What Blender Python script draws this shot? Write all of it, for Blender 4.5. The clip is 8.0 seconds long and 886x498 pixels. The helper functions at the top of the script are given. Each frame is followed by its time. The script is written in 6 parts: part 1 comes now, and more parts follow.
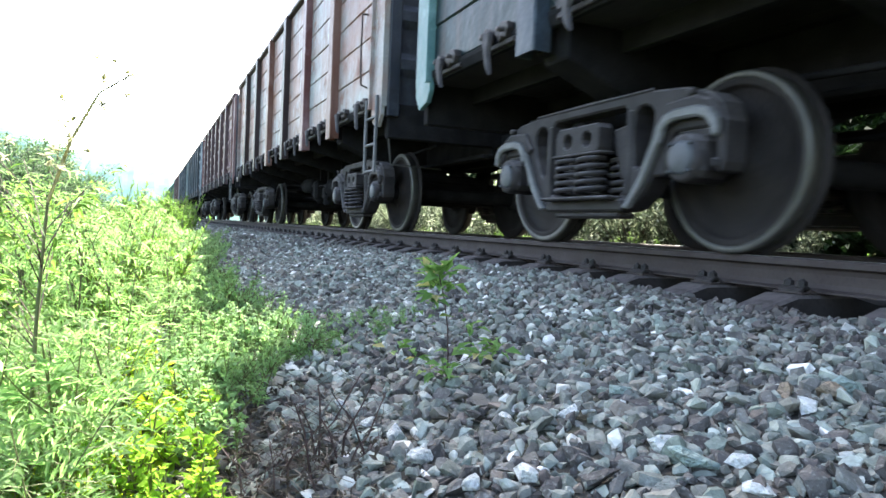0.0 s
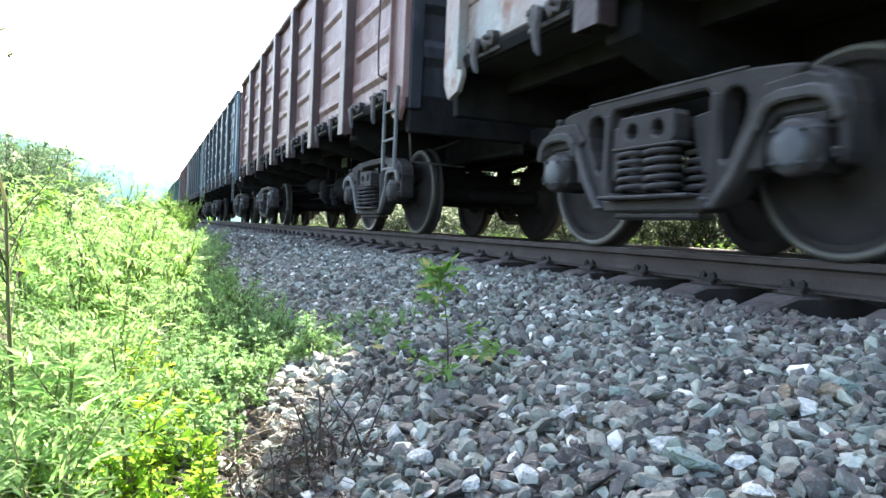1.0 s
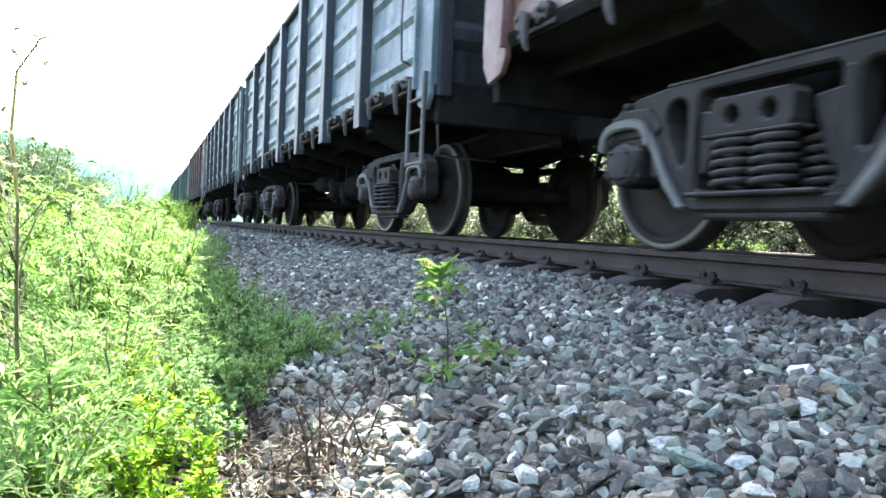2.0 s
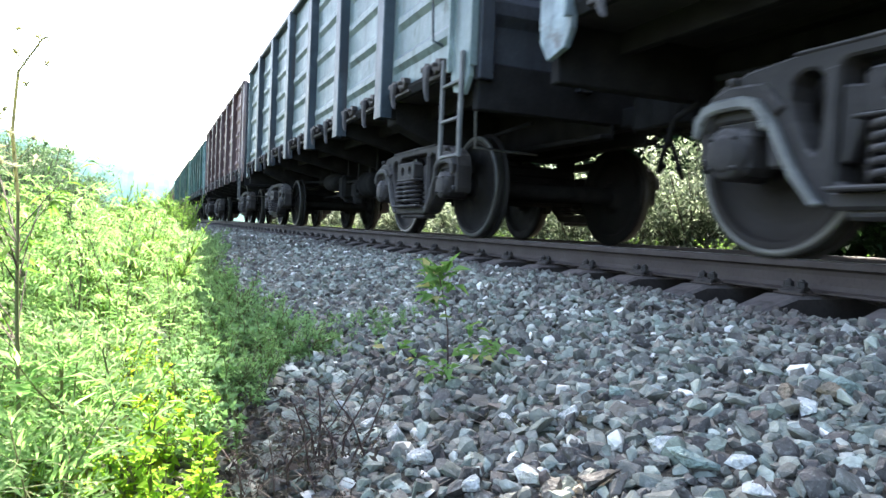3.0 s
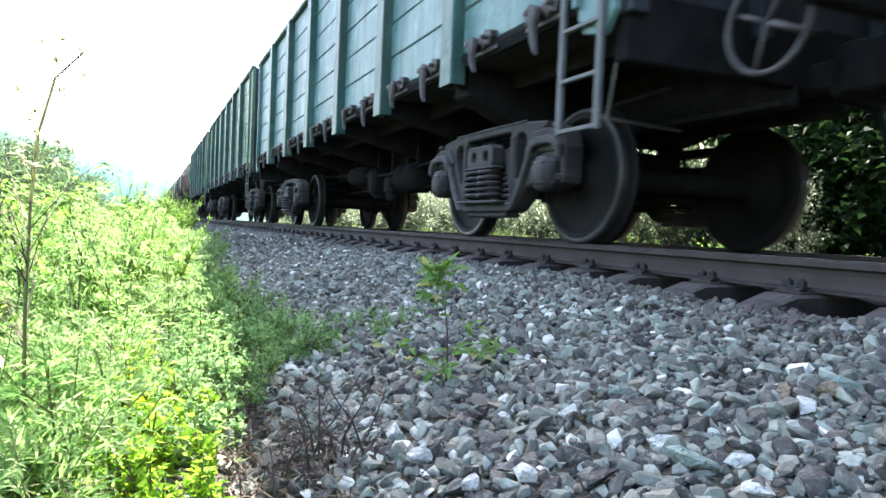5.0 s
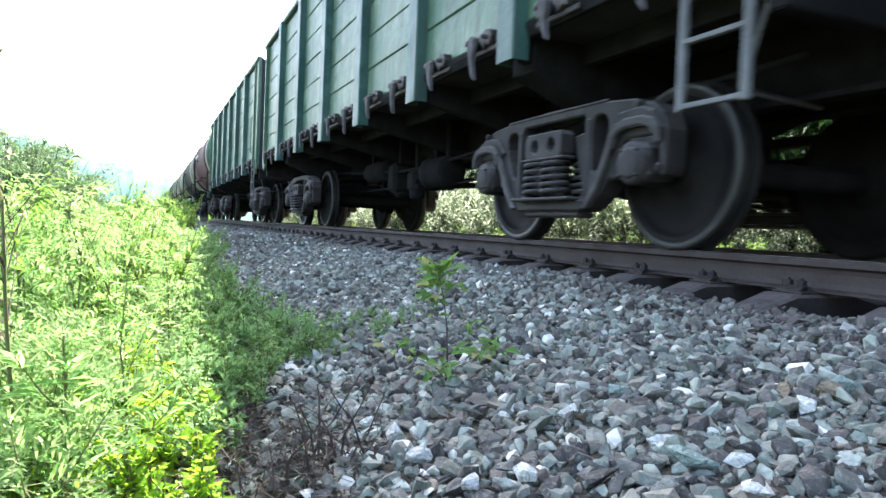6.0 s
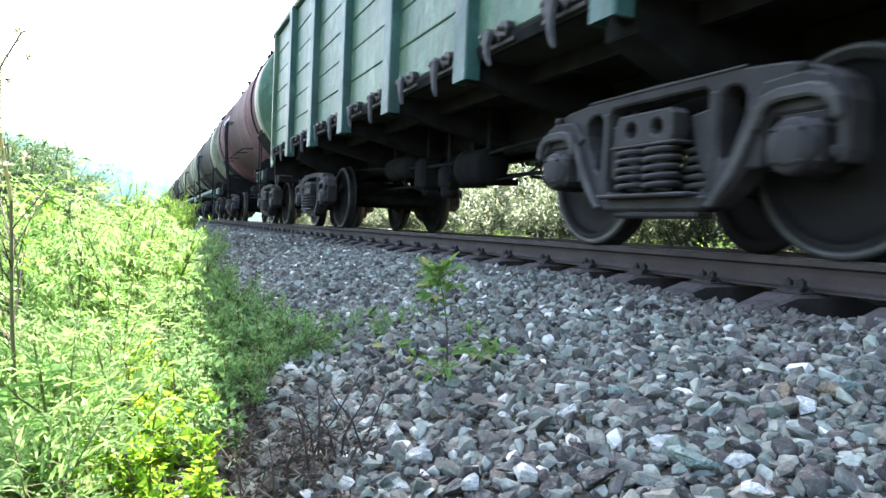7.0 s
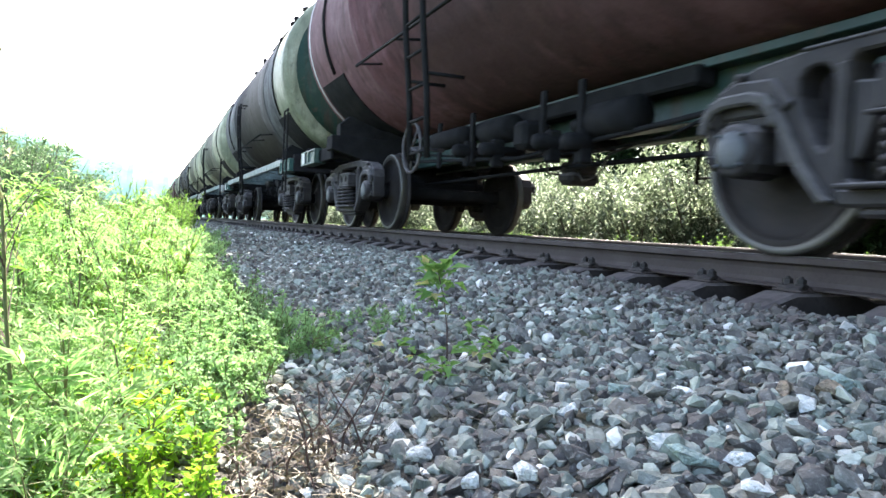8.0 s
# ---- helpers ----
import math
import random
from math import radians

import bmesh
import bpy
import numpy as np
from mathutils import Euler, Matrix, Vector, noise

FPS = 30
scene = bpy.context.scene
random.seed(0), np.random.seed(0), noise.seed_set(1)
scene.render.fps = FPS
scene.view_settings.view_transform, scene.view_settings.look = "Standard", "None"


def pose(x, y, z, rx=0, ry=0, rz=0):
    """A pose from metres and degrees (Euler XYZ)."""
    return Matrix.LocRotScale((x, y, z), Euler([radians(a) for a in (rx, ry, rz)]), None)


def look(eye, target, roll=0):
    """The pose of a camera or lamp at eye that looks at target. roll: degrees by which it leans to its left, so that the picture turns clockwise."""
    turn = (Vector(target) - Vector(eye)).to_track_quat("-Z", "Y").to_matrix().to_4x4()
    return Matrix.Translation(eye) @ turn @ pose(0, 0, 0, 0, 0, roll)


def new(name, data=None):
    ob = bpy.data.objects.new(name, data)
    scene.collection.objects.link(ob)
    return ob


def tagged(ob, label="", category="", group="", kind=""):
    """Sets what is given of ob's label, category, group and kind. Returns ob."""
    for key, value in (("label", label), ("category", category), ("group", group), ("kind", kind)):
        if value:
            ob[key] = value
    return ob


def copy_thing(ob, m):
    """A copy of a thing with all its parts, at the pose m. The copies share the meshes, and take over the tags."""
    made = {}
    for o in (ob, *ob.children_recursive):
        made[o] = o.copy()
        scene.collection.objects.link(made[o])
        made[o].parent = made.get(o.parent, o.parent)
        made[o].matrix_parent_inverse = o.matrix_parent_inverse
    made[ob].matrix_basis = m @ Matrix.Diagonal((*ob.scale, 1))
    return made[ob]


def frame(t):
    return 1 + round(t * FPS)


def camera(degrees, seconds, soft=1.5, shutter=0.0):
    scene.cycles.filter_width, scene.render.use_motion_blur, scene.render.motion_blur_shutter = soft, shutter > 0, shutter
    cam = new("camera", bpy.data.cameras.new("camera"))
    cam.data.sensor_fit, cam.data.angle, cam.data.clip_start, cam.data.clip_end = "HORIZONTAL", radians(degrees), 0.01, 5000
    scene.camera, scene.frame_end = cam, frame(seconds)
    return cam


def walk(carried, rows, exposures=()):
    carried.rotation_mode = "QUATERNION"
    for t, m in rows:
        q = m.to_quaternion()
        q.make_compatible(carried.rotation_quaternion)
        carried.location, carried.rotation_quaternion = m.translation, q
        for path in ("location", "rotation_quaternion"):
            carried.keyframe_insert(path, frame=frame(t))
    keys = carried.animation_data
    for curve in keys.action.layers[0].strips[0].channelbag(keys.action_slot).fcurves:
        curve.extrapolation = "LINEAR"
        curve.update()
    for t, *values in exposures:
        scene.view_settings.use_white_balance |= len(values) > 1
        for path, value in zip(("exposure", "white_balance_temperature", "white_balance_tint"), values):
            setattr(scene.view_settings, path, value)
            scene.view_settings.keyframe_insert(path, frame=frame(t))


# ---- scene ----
# ---- camera ----
SECONDS = 8.0
XC = 3.648            # centre line of the track; z = 0 is the top of the rails
EYE = Vector((0.0, 0.0, 0.0713))
cam = camera(65.6, SECONDS, soft=1.5, shutter=0.10)


def aim(yaw, pitch, roll=2.445):
    a, b = radians(yaw), radians(pitch)
    way = Vector((math.sin(a) * math.cos(b), math.cos(a) * math.cos(b), math.sin(b)))
    return look(EYE, EYE + way * 10, roll)


walk(cam, [
    (0.0, aim(23.12, -1.754)), (0.5, aim(23.12, -1.72)), (1.0, aim(23.12, -1.66)), (1.5, aim(23.12, -1.66)),
    (3.0, aim(23.12, -1.68)), (3.5, aim(23.12, -1.754)), (4.5, aim(23.15, -1.754)), (6.0, aim(23.18, -1.80)),
    (6.5, aim(23.18, -1.76)), (7.0, aim(23.18, -1.77)), (7.5, aim(23.18, -1.83)), (8.0, aim(23.19, -1.89))])

# ---- world, sun, exposure ----
SUN_AZ, SUN_EL = 27.5, 44.0      # degrees from the track's far direction towards +x, and above the horizon
scene.view_settings.exposure = 3.0
world = bpy.data.worlds.new("world")
scene.world = world
world.use_nodes = True
wn = world.node_tree.nodes
sky = wn.new("ShaderNodeTexSky")
sky.sky_type = "NISHITA"
sky.sun_disc = False
sky.sun_elevation, sky.sun_rotation = radians(SUN_EL), radians(SUN_AZ)
sky.air_density, sky.dust_density, sky.ozone_density = 1.0, 3.0, 1.0
wn["Background"].inputs["Strength"].default_value = 0.13
world.node_tree.links.new(sky.outputs[0], wn["Background"].inputs["Color"])
sun_dir = Vector((math.sin(radians(SUN_AZ)) * math.cos(radians(SUN_EL)),
                  math.cos(radians(SUN_AZ)) * math.cos(radians(SUN_EL)), math.sin(radians(SUN_EL))))
sun = new("sun", bpy.data.lights.new("sun", "SUN"))
sun.data.energy, sun.data.angle, sun.data.color = 4.6, radians(0.6), (1.0, 0.95, 0.86)
sun.matrix_world = look(sun_dir * 50, (0, 0, 0))


# ---- materials ----
class Nodes:
    """A short way to wire a node material."""

    def __init__(self, name, rough=0.7, metal=0.0, spec=0.5):
        self.mat = bpy.data.materials.new(name)
        self.mat.use_nodes = True
        self.tree = self.mat.node_tree
        self.bsdf = self.tree.nodes["Principled BSDF"]
        self.bsdf.inputs["Roughness"].default_value = rough
        self.bsdf.inputs["Metallic"].default_value = metal
        self.bsdf.inputs["Specular IOR Level"].default_value = spec
        self.geo = self.tree.nodes.new("ShaderNodeNewGeometry")
        self.info = self.tree.nodes.new("ShaderNodeObjectInfo")
        self.tex = self.tree.nodes.new("ShaderNodeTexCoord")
        shift = self.tree.nodes.new("ShaderNodeVectorMath")      # each part has its own stretch of the pattern
        shift.operation = "MULTIPLY_ADD"
        shift.inputs[1].default_value = (100, 100, 100)
        self.link(self.info.outputs["Color"], shift.inputs[0])
        self.link(self.tex.outputs["Object"], shift.inputs[2])
        self.place = shift.outputs[0]

    def link(self, a, b):
        self.tree.links.new(a, b)

    def put(self, socket, value):
        if isinstance(value, bpy.types.NodeSocket):
            self.link(value, socket)
        elif isinstance(value, (tuple, list)) and len(value) == 3 and len(socket.default_value) == 4:
            socket.default_value = (*value, 1)
        else:
            socket.default_value = value

    def noise(self, scale, detail=4, stretch=None, where=None, rough=0.55):
        n = self.tree.nodes.new("ShaderNodeTexNoise")
        n.inputs["Scale"].default_value, n.inputs["Detail"].default_value = scale, detail
        n.inputs["Roughness"].default_value = rough
        src = where or self.place
        if stretch:
            m = self.tree.nodes.new("ShaderNodeMapping")
            m.inputs["Scale"].default_value = stretch
            self.link(src, m.inputs["Vector"])
            src = m.outputs[0]
        self.link(src, n.inputs["Vector"])
        return n.outputs["Fac"]

    def ramp(self, fac, lo, hi, a=0.0, b=1.0):
        n = self.tree.nodes.new("ShaderNodeMapRange")
        n.inputs[1].default_value, n.inputs[2].default_value = lo, hi
        n.inputs[3].default_value, n.inputs[4].default_value = a, b
        self.link(fac, n.inputs[0])
        return n.outputs[0]

    def math(self, op, a, b):
        n = self.tree.nodes.new("ShaderNodeMath")
        n.operation = op
        self.put(n.inputs[0], a)
        self.put(n.inputs[1], b)
        return n.outputs[0]

    def mix(self, fac, a, b, mode="MIX"):
        n = self.tree.nodes.new("ShaderNodeMix")
        n.data_type, n.blend_type = "RGBA", mode
        self.put(n.inputs[0], fac)
        self.put(n.inputs[6], a)
        self.put(n.inputs[7], b)
        return n.outputs[2]

    def steps(self, fac, stops, interpolation="LINEAR"):
        n = self.tree.nodes.new("ShaderNodeValToRGB")
        n.color_ramp.interpolation = interpolation
        els = n.color_ramp.elements
        while len(els) < len(stops):
            els.new(0.5)
        for e, (at, c) in zip(els, stops):
            e.position, e.color = at, (*c, 1)
        self.link(fac, n.inputs[0])
        return n.outputs[0]

    def bump(self, height, strength=0.3, distance=0.01):
        n = self.tree.nodes.new("ShaderNodeBump")
        n.inputs["Strength"].default_value, n.inputs["Distance"].default_value = strength, distance
        self.link(height, n.inputs["Height"])
        self.link(n.outputs[0], self.bsdf.inputs["Normal"])

    def color(self, value):
        self.put(self.bsdf.inputs["Base Color"], value)

    def rough(self, value):
        self.put(self.bsdf.inputs["Roughness"], value)


def paint_material(name, base, faded, rust=0.45, stain=(0.10, 0.06, 0.045), spill_shade=None, gloss=0.20, rough=0.44, reach=0.0):
    """Weathered wagon paint: faded patches, rust blooms, dust streaks running down."""
    n = Nodes(name, 0.55, 0.0, gloss)
    big = n.ramp(n.noise(0.9, 6), 0.38, 0.62)
    c = n.mix(big, base, faded)
    chalk = n.ramp(n.noise(2.6, 7, None, None, 0.65), 0.52, 0.70, 0.0, 0.7)
    c = n.mix(chalk, c, tuple(min(0.75, 1.45 * v + 0.03 * min(1.0, sum(faded) / 0.6)) for v in faded))
    streak = n.ramp(n.noise(1.0, 6, (9.0, 7.0, 0.55)), 0.48, 0.72, 0.0, 0.8)
    c = n.mix(streak, c, tuple(0.45 * v + 0.45 * s for v, s in zip(base, stain)))
    bloom = n.ramp(n.noise(3.2, 8, None, None, 0.68), 0.72 - 0.3 * rust, 0.80 - 0.2 * rust, 0.0, 0.85)
    c = n.mix(bloom, c, stain)
    if spill_shade:       # oil that ran down from the filling hatch in the middle, with the belly's shade painted in
        split = n.tree.nodes.new("ShaderNodeSeparateXYZ")
        n.link(n.tex.outputs["Object"], split.inputs[0])
        ragged = n.math("ADD", n.math("ABSOLUTE", split.outputs["Y"], 0.0), n.ramp(n.noise(1.0, 7, (1.6, 3.0, 0.7)), 0.25, 0.75, -1.3, 1.3))
        c = n.mix(n.ramp(ragged, 0.8 + reach, 2.6 + 0.6 * reach, 0.75 + 0.12 * min(1.0, reach), 0.0), c, spill_shade)
    fine = n.ramp(n.noise(40, 3), 0.3, 0.75, 0.86, 1.08)
    c = n.mix(1.0, c, fine, "MULTIPLY")
    n.color(c)
    n.rough(n.ramp(bloom, 0, 1, rough, 0.8))
    n.bump(n.noise(3.5, 5), 0.5, 0.045)
    return n.mat


def metal_material(name, a, b, rough=0.7, scale=6.0, metal=0.15, spec=0.35, dust=None):
    """Greasy, dusty cast or rolled iron."""
    n = Nodes(name, rough, metal, spec)
    c = n.mix(n.ramp(n.noise(scale, 6), 0.35, 0.68), a, b)
    c = n.mix(n.ramp(n.noise(scale * 9, 4), 0.45, 0.8, 0, 0.5), c, tuple(0.5 * v for v in a))
    if dust:        # up-facing faces paler: settled dust, with sky light on the tops painted in
        split = n.tree.nodes.new("ShaderNodeSeparateXYZ")
        n.link(n.geo.outputs["Normal"], split.inputs[0])
        lie = n.math("MULTIPLY", n.ramp(split.outputs["Z"], 0.15, 0.7), n.ramp(n.noise(scale * 3, 5), 0.3, 0.6, 0.25, 1.0))
        c = n.mix(lie, c, dust)
    n.color(c)
    n.rough(n.ramp(n.noise(scale * 2, 4), 0.3, 0.7, rough - 0.15, rough + 0.12))
    n.bump(n.noise(scale * 7, 5), 0.3, 0.006)
    return n.mat


def leaf_material(name, dark, light, dry=None, through_light=0.45, rough=0.5, share=0.08, spec=0.05):
    """Leaves: each one a little different, and light shines through them."""
    n = Nodes(name, rough + 0.1, 0.0, spec)
    isl = n.geo.outputs["Random Per Island"]
    patch = n.ramp(n.noise(0.9, 3, None, n.geo.outputs["Position"]), 0.3, 0.7)
    c = n.mix(n.math("MULTIPLY", n.math("ADD", isl, patch), 0.5), dark, light)
    if dry:
        c = n.mix(n.ramp(isl, 1.0 - share, 1.0 - 0.4 * share), c, dry)
    n.color(c)
    t = n.tree.nodes.new("ShaderNodeBsdfTranslucent")
    n.link(n.mix(1.0, c, (1.34, 1.46, 1.10), "MULTIPLY"), t.inputs["Color"])
    m = n.tree.nodes.new("ShaderNodeMixShader")
    m.inputs[0].default_value = through_light
    n.link(n.bsdf.outputs[0], m.inputs[1])
    n.link(t.outputs[0], m.inputs[2])
    n.link(m.outputs[0], n.tree.nodes["Material Output"].inputs["Surface"])
    return n.mat


def stone_material():
    n = Nodes("crushed_stone", 0.82, 0.0, 0.3)
    r = n.math("FRACT", n.math("ADD", n.geo.outputs["Random Per Island"], n.info.outputs["Random"]), 0.0)
    c = n.steps(r, [(0.0, (0.076, 0.067, 0.061)), (0.18, (0.131, 0.117, 0.104)), (0.34, (0.216, 0.214, 0.182)), (0.50, (0.211, 0.244, 0.198)), (0.60, (0.150, 0.118, 0.099)),
                    (0.72, (0.328, 0.356, 0.296)), (0.80, (0.258, 0.212, 0.167)), (0.90, (0.385, 0.418, 0.350)), (0.968, (0.495, 0.499, 0.427)), (0.992, (0.950, 0.890, 0.798))])
    where = n.geo.outputs["Position"]
    c = n.mix(n.ramp(n.noise(32, 5, None, where), 0.35, 0.7, 0.0, 0.8), c, n.mix(1.0, c, (0.48, 0.48, 0.48), "MULTIPLY"))
    c = n.mix(n.ramp(n.noise(90, 4, None, where), 0.55, 0.75, 0, 0.35), c, (0.47, 0.47, 0.42))
    c = n.mix(n.ramp(n.noise(1.6, 3, None, where), 0.5, 0.75, 0, 0.35), c, (0.15, 0.115, 0.09))
    # brown brake dust, thicker beside the rails
    split = n.tree.nodes.new("ShaderNodeSeparateXYZ")
    n.link(where, split.inputs[0])
    wide = n.math("ADD", split.outputs["X"], n.ramp(n.noise(2.5, 4, None, where), 0.2, 0.8, -0.35, 0.35))
    c = n.mix(n.ramp(wide, 1.75, 2.45, 0.0, 0.75), c, (0.075, 0.058, 0.052))
    n.color(c)
    n.bump(n.math("ADD", n.noise(38, 5, None, where), n.math("MULTIPLY", n.noise(120, 4, None, where), 0.45)), 0.8, 0.010)
    return n.mat


def ground_material():
    n = Nodes("soil_and_grit", 0.95, 0.0, 0.15)
    where = n.geo.outputs["Position"]
    c = n.mix(n.ramp(n.noise(6, 6, None, where), 0.35, 0.7), (0.050, 0.044, 0.036), (0.090, 0.080, 0.064))
    c = n.mix(n.ramp(n.noise(45, 4, None, where), 0.4, 0.7), c, (0.040, 0.036, 0.031))
    c = n.mix(n.ramp(n.noise(70, 3, None, where), 0.62, 0.72, 0, 0.6), c, (0.16, 0.15, 0.13))
    c = n.mix(n.ramp(n.noise(0.35, 4, None, where), 0.42, 0.58, 0, 0.85), c, (0.040, 0.058, 0.020))
    n.color(c)
    n.bump(n.noise(40, 6, None, where), 0.8, 0.03)
    return n.mat


M_STONE = stone_material()
M_GROUND = ground_material()


def rock_material(name, a, b):
    """Plain-coloured rock of single larger stones, with darker grain and dirt."""
    n = Nodes(name, 0.8, 0.0, 0.3)
    c = n.mix(n.ramp(n.noise(2.2, 5), 0.35, 0.7), a, b)
    c = n.mix(n.ramp(n.noise(7.0, 5), 0.58, 0.72, 0, 0.55), c, tuple(0.45 * v for v in a))
    n.color(c)
    n.bump(n.noise(4.0, 6), 0.7, 0.15)
    return n.mat


M_QUARTZ = rock_material("white_quartz", (0.80, 0.79, 0.74), (0.58, 0.58, 0.54))
M_GREENSTONE = rock_material("grey_green_stone", (0.34, 0.42, 0.37), (0.25, 0.31, 0.28))
M_SANDSTONE = rock_material("tan_stone", (0.33, 0.25, 0.165), (0.22, 0.18, 0.14))
M_IRON = metal_material("bogie_iron", (0.0230, 0.0200, 0.0198), (0.0480, 0.0415, 0.0400), 0.68, 6.0, 0.0, 0.22, (0.120, 0.106, 0.102))
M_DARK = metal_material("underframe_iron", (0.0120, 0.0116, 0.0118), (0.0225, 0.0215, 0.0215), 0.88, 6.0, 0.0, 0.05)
# floor underside paler than the frame: stray light put into its colour
M_HATCH = metal_material("lifted_hatch_sheet", (0.028, 0.0258, 0.0250), (0.050, 0.0455, 0.0435), 0.9, 3.0, 0.0, 0.05)
M_WHEEL = metal_material("wheel_steel", (0.0190, 0.0160, 0.0148), (0.0360, 0.0300, 0.0270), 0.72, 4.0, 0.0, 0.12)
M_WHEEL_OILY = metal_material("oily_wheel_steel", (0.0105, 0.0092, 0.0086), (0.0205, 0.0176, 0.0160), 0.7, 4.0, 0.0, 0.12)
M_TREAD = metal_material("worn_tread", (0.078, 0.073, 0.062), (0.118, 0.110, 0.094), 0.48, 8.0, 0.5)
M_TREAD_DULL = metal_material("dull_tread", (0.048, 0.046, 0.043), (0.072, 0.069, 0.064), 0.5, 8.0, 0.5)
M_RAIL = metal_material("rusty_rail", (0.0415, 0.0282, 0.0235), (0.0613, 0.0454, 0.0387), 0.8, 5.0, 0.0)
M_SHINE = metal_material("polished_rail_top", (0.30, 0.28, 0.26), (0.40, 0.38, 0.36), 0.4, 8.0, 0.8)
M_SLEEPER = metal_material("brake_dusted_concrete", (0.0230, 0.0185, 0.0170), (0.0420, 0.0335, 0.0300), 0.92, 5.0, 0.0, 0.2, (0.112, 0.091, 0.083))
M_CAP = metal_material("axle_cap_grey", (0.0468, 0.0504, 0.0561), (0.0792, 0.0840, 0.0891), 0.5, 8.0, 0.1)
M_PALE = metal_material("pale_dusty_steel", (0.1120, 0.1096, 0.1040), (0.1800, 0.1760, 0.1680), 0.6, 8.0, 0.1)
M_DUSTY = metal_material("dusty_cast_iron", (0.052, 0.047, 0.045), (0.092, 0.084, 0.080), 0.75, 7.0, 0.0, 0.2, (0.15, 0.135, 0.128))
M_BOLT = metal_material("oily_bolt_iron", (0.022, 0.018, 0.016), (0.06, 0.048, 0.042), 0.6, 20.0, 0.2)
M_LADDER = metal_material("grey_ladder_steel", (0.085, 0.086, 0.086), (0.135, 0.135, 0.132), 0.65, 8.0, 0.1)
M_LATCH = metal_material("dusty_lock_iron", (0.050, 0.045, 0.045), (0.120, 0.108, 0.106), 0.8, 9.0, 0.0, 0.15)
M_WEED = leaf_material("weed_leaf", (0.0734, 0.1380, 0.0267), (0.1274, 0.2110, 0.0442), (0.2100, 0.2400, 0.0820), 0.56)
M_WEED_DIM = leaf_material("herb_leaf", (0.150, 0.255, 0.098), (0.270, 0.405, 0.180), None, 0.38)
M_YELLOW = leaf_material("yellow_leaf", (0.1699, 0.3260, 0.0412), (0.3280, 0.4396, 0.0523), (0.52, 0.54, 0.040), 0.5, 0.5, 0.12)
M_BLADE = leaf_material("mugwort_blade", (0.1300, 0.2450, 0.0800), (0.2300, 0.3600, 0.1450), (0.36, 0.50, 0.22), 0.60, 0.45, 0.12)
M_FEATHER = leaf_material("mugwort_leaf", (0.1260, 0.2200, 0.0740), (0.2100, 0.3200, 0.1280), (0.35, 0.47, 0.22), 0.60, 0.45, 0.14)
M_SHOOT = leaf_material("young_leaf", (0.1014, 0.1872, 0.0546), (0.2028, 0.3120, 0.0936), (0.3744, 0.3120, 0.1404), 0.35, 0.5, 0.15)
M_STRAW = metal_material("dry_straw", (0.1320, 0.1020, 0.0720), (0.2160, 0.1740, 0.1320), 0.9, 14.0, 0.0)
M_SHRUB = leaf_material("willow_leaf", (0.0400, 0.0570, 0.0410), (0.2000, 0.2280, 0.1720), (0.6300, 0.6600, 0.5800), 0.36, 0.5, 0.24, 0.16)
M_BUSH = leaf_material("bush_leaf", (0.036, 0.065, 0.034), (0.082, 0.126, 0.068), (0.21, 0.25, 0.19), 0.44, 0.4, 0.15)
# near-black green: the forest's shade is put into the leaf colour
M_TREE = leaf_material("shaded_tree_leaf", (0.011, 0.026, 0.011), (0.026, 0.050, 0.019), None, 0.2)
M_STEM = metal_material("green_stem", (0.10, 0.12, 0.04), (0.16, 0.15, 0.06), 0.7, 12.0, 0.0)
M_TWIG = metal_material("dry_twig", (0.052, 0.030, 0.026), (0.105, 0.068, 0.056), 0.9, 12.0, 0.0)
# stalk tips and seed heads, toned pale to carry the bright sky's glare
M_SEED = leaf_material("glare_pale_seed_head", (0.1897, 0.1771, 0.1328), (0.3162, 0.2972, 0.2292), None, 0.65)
M_LITTER = leaf_material("withered_leaf", (0.0488, 0.0390, 0.0331), (0.0975, 0.0804, 0.0683), None, 0.25)
M_BARK = metal_material("bark", (0.05, 0.042, 0.035), (0.10, 0.085, 0.07), 0.95, 6.0, 0.0)
M_STALK = metal_material("mugwort_stalk", (0.070, 0.075, 0.036), (0.125, 0.115, 0.060), 0.75, 12.0, 0.0)


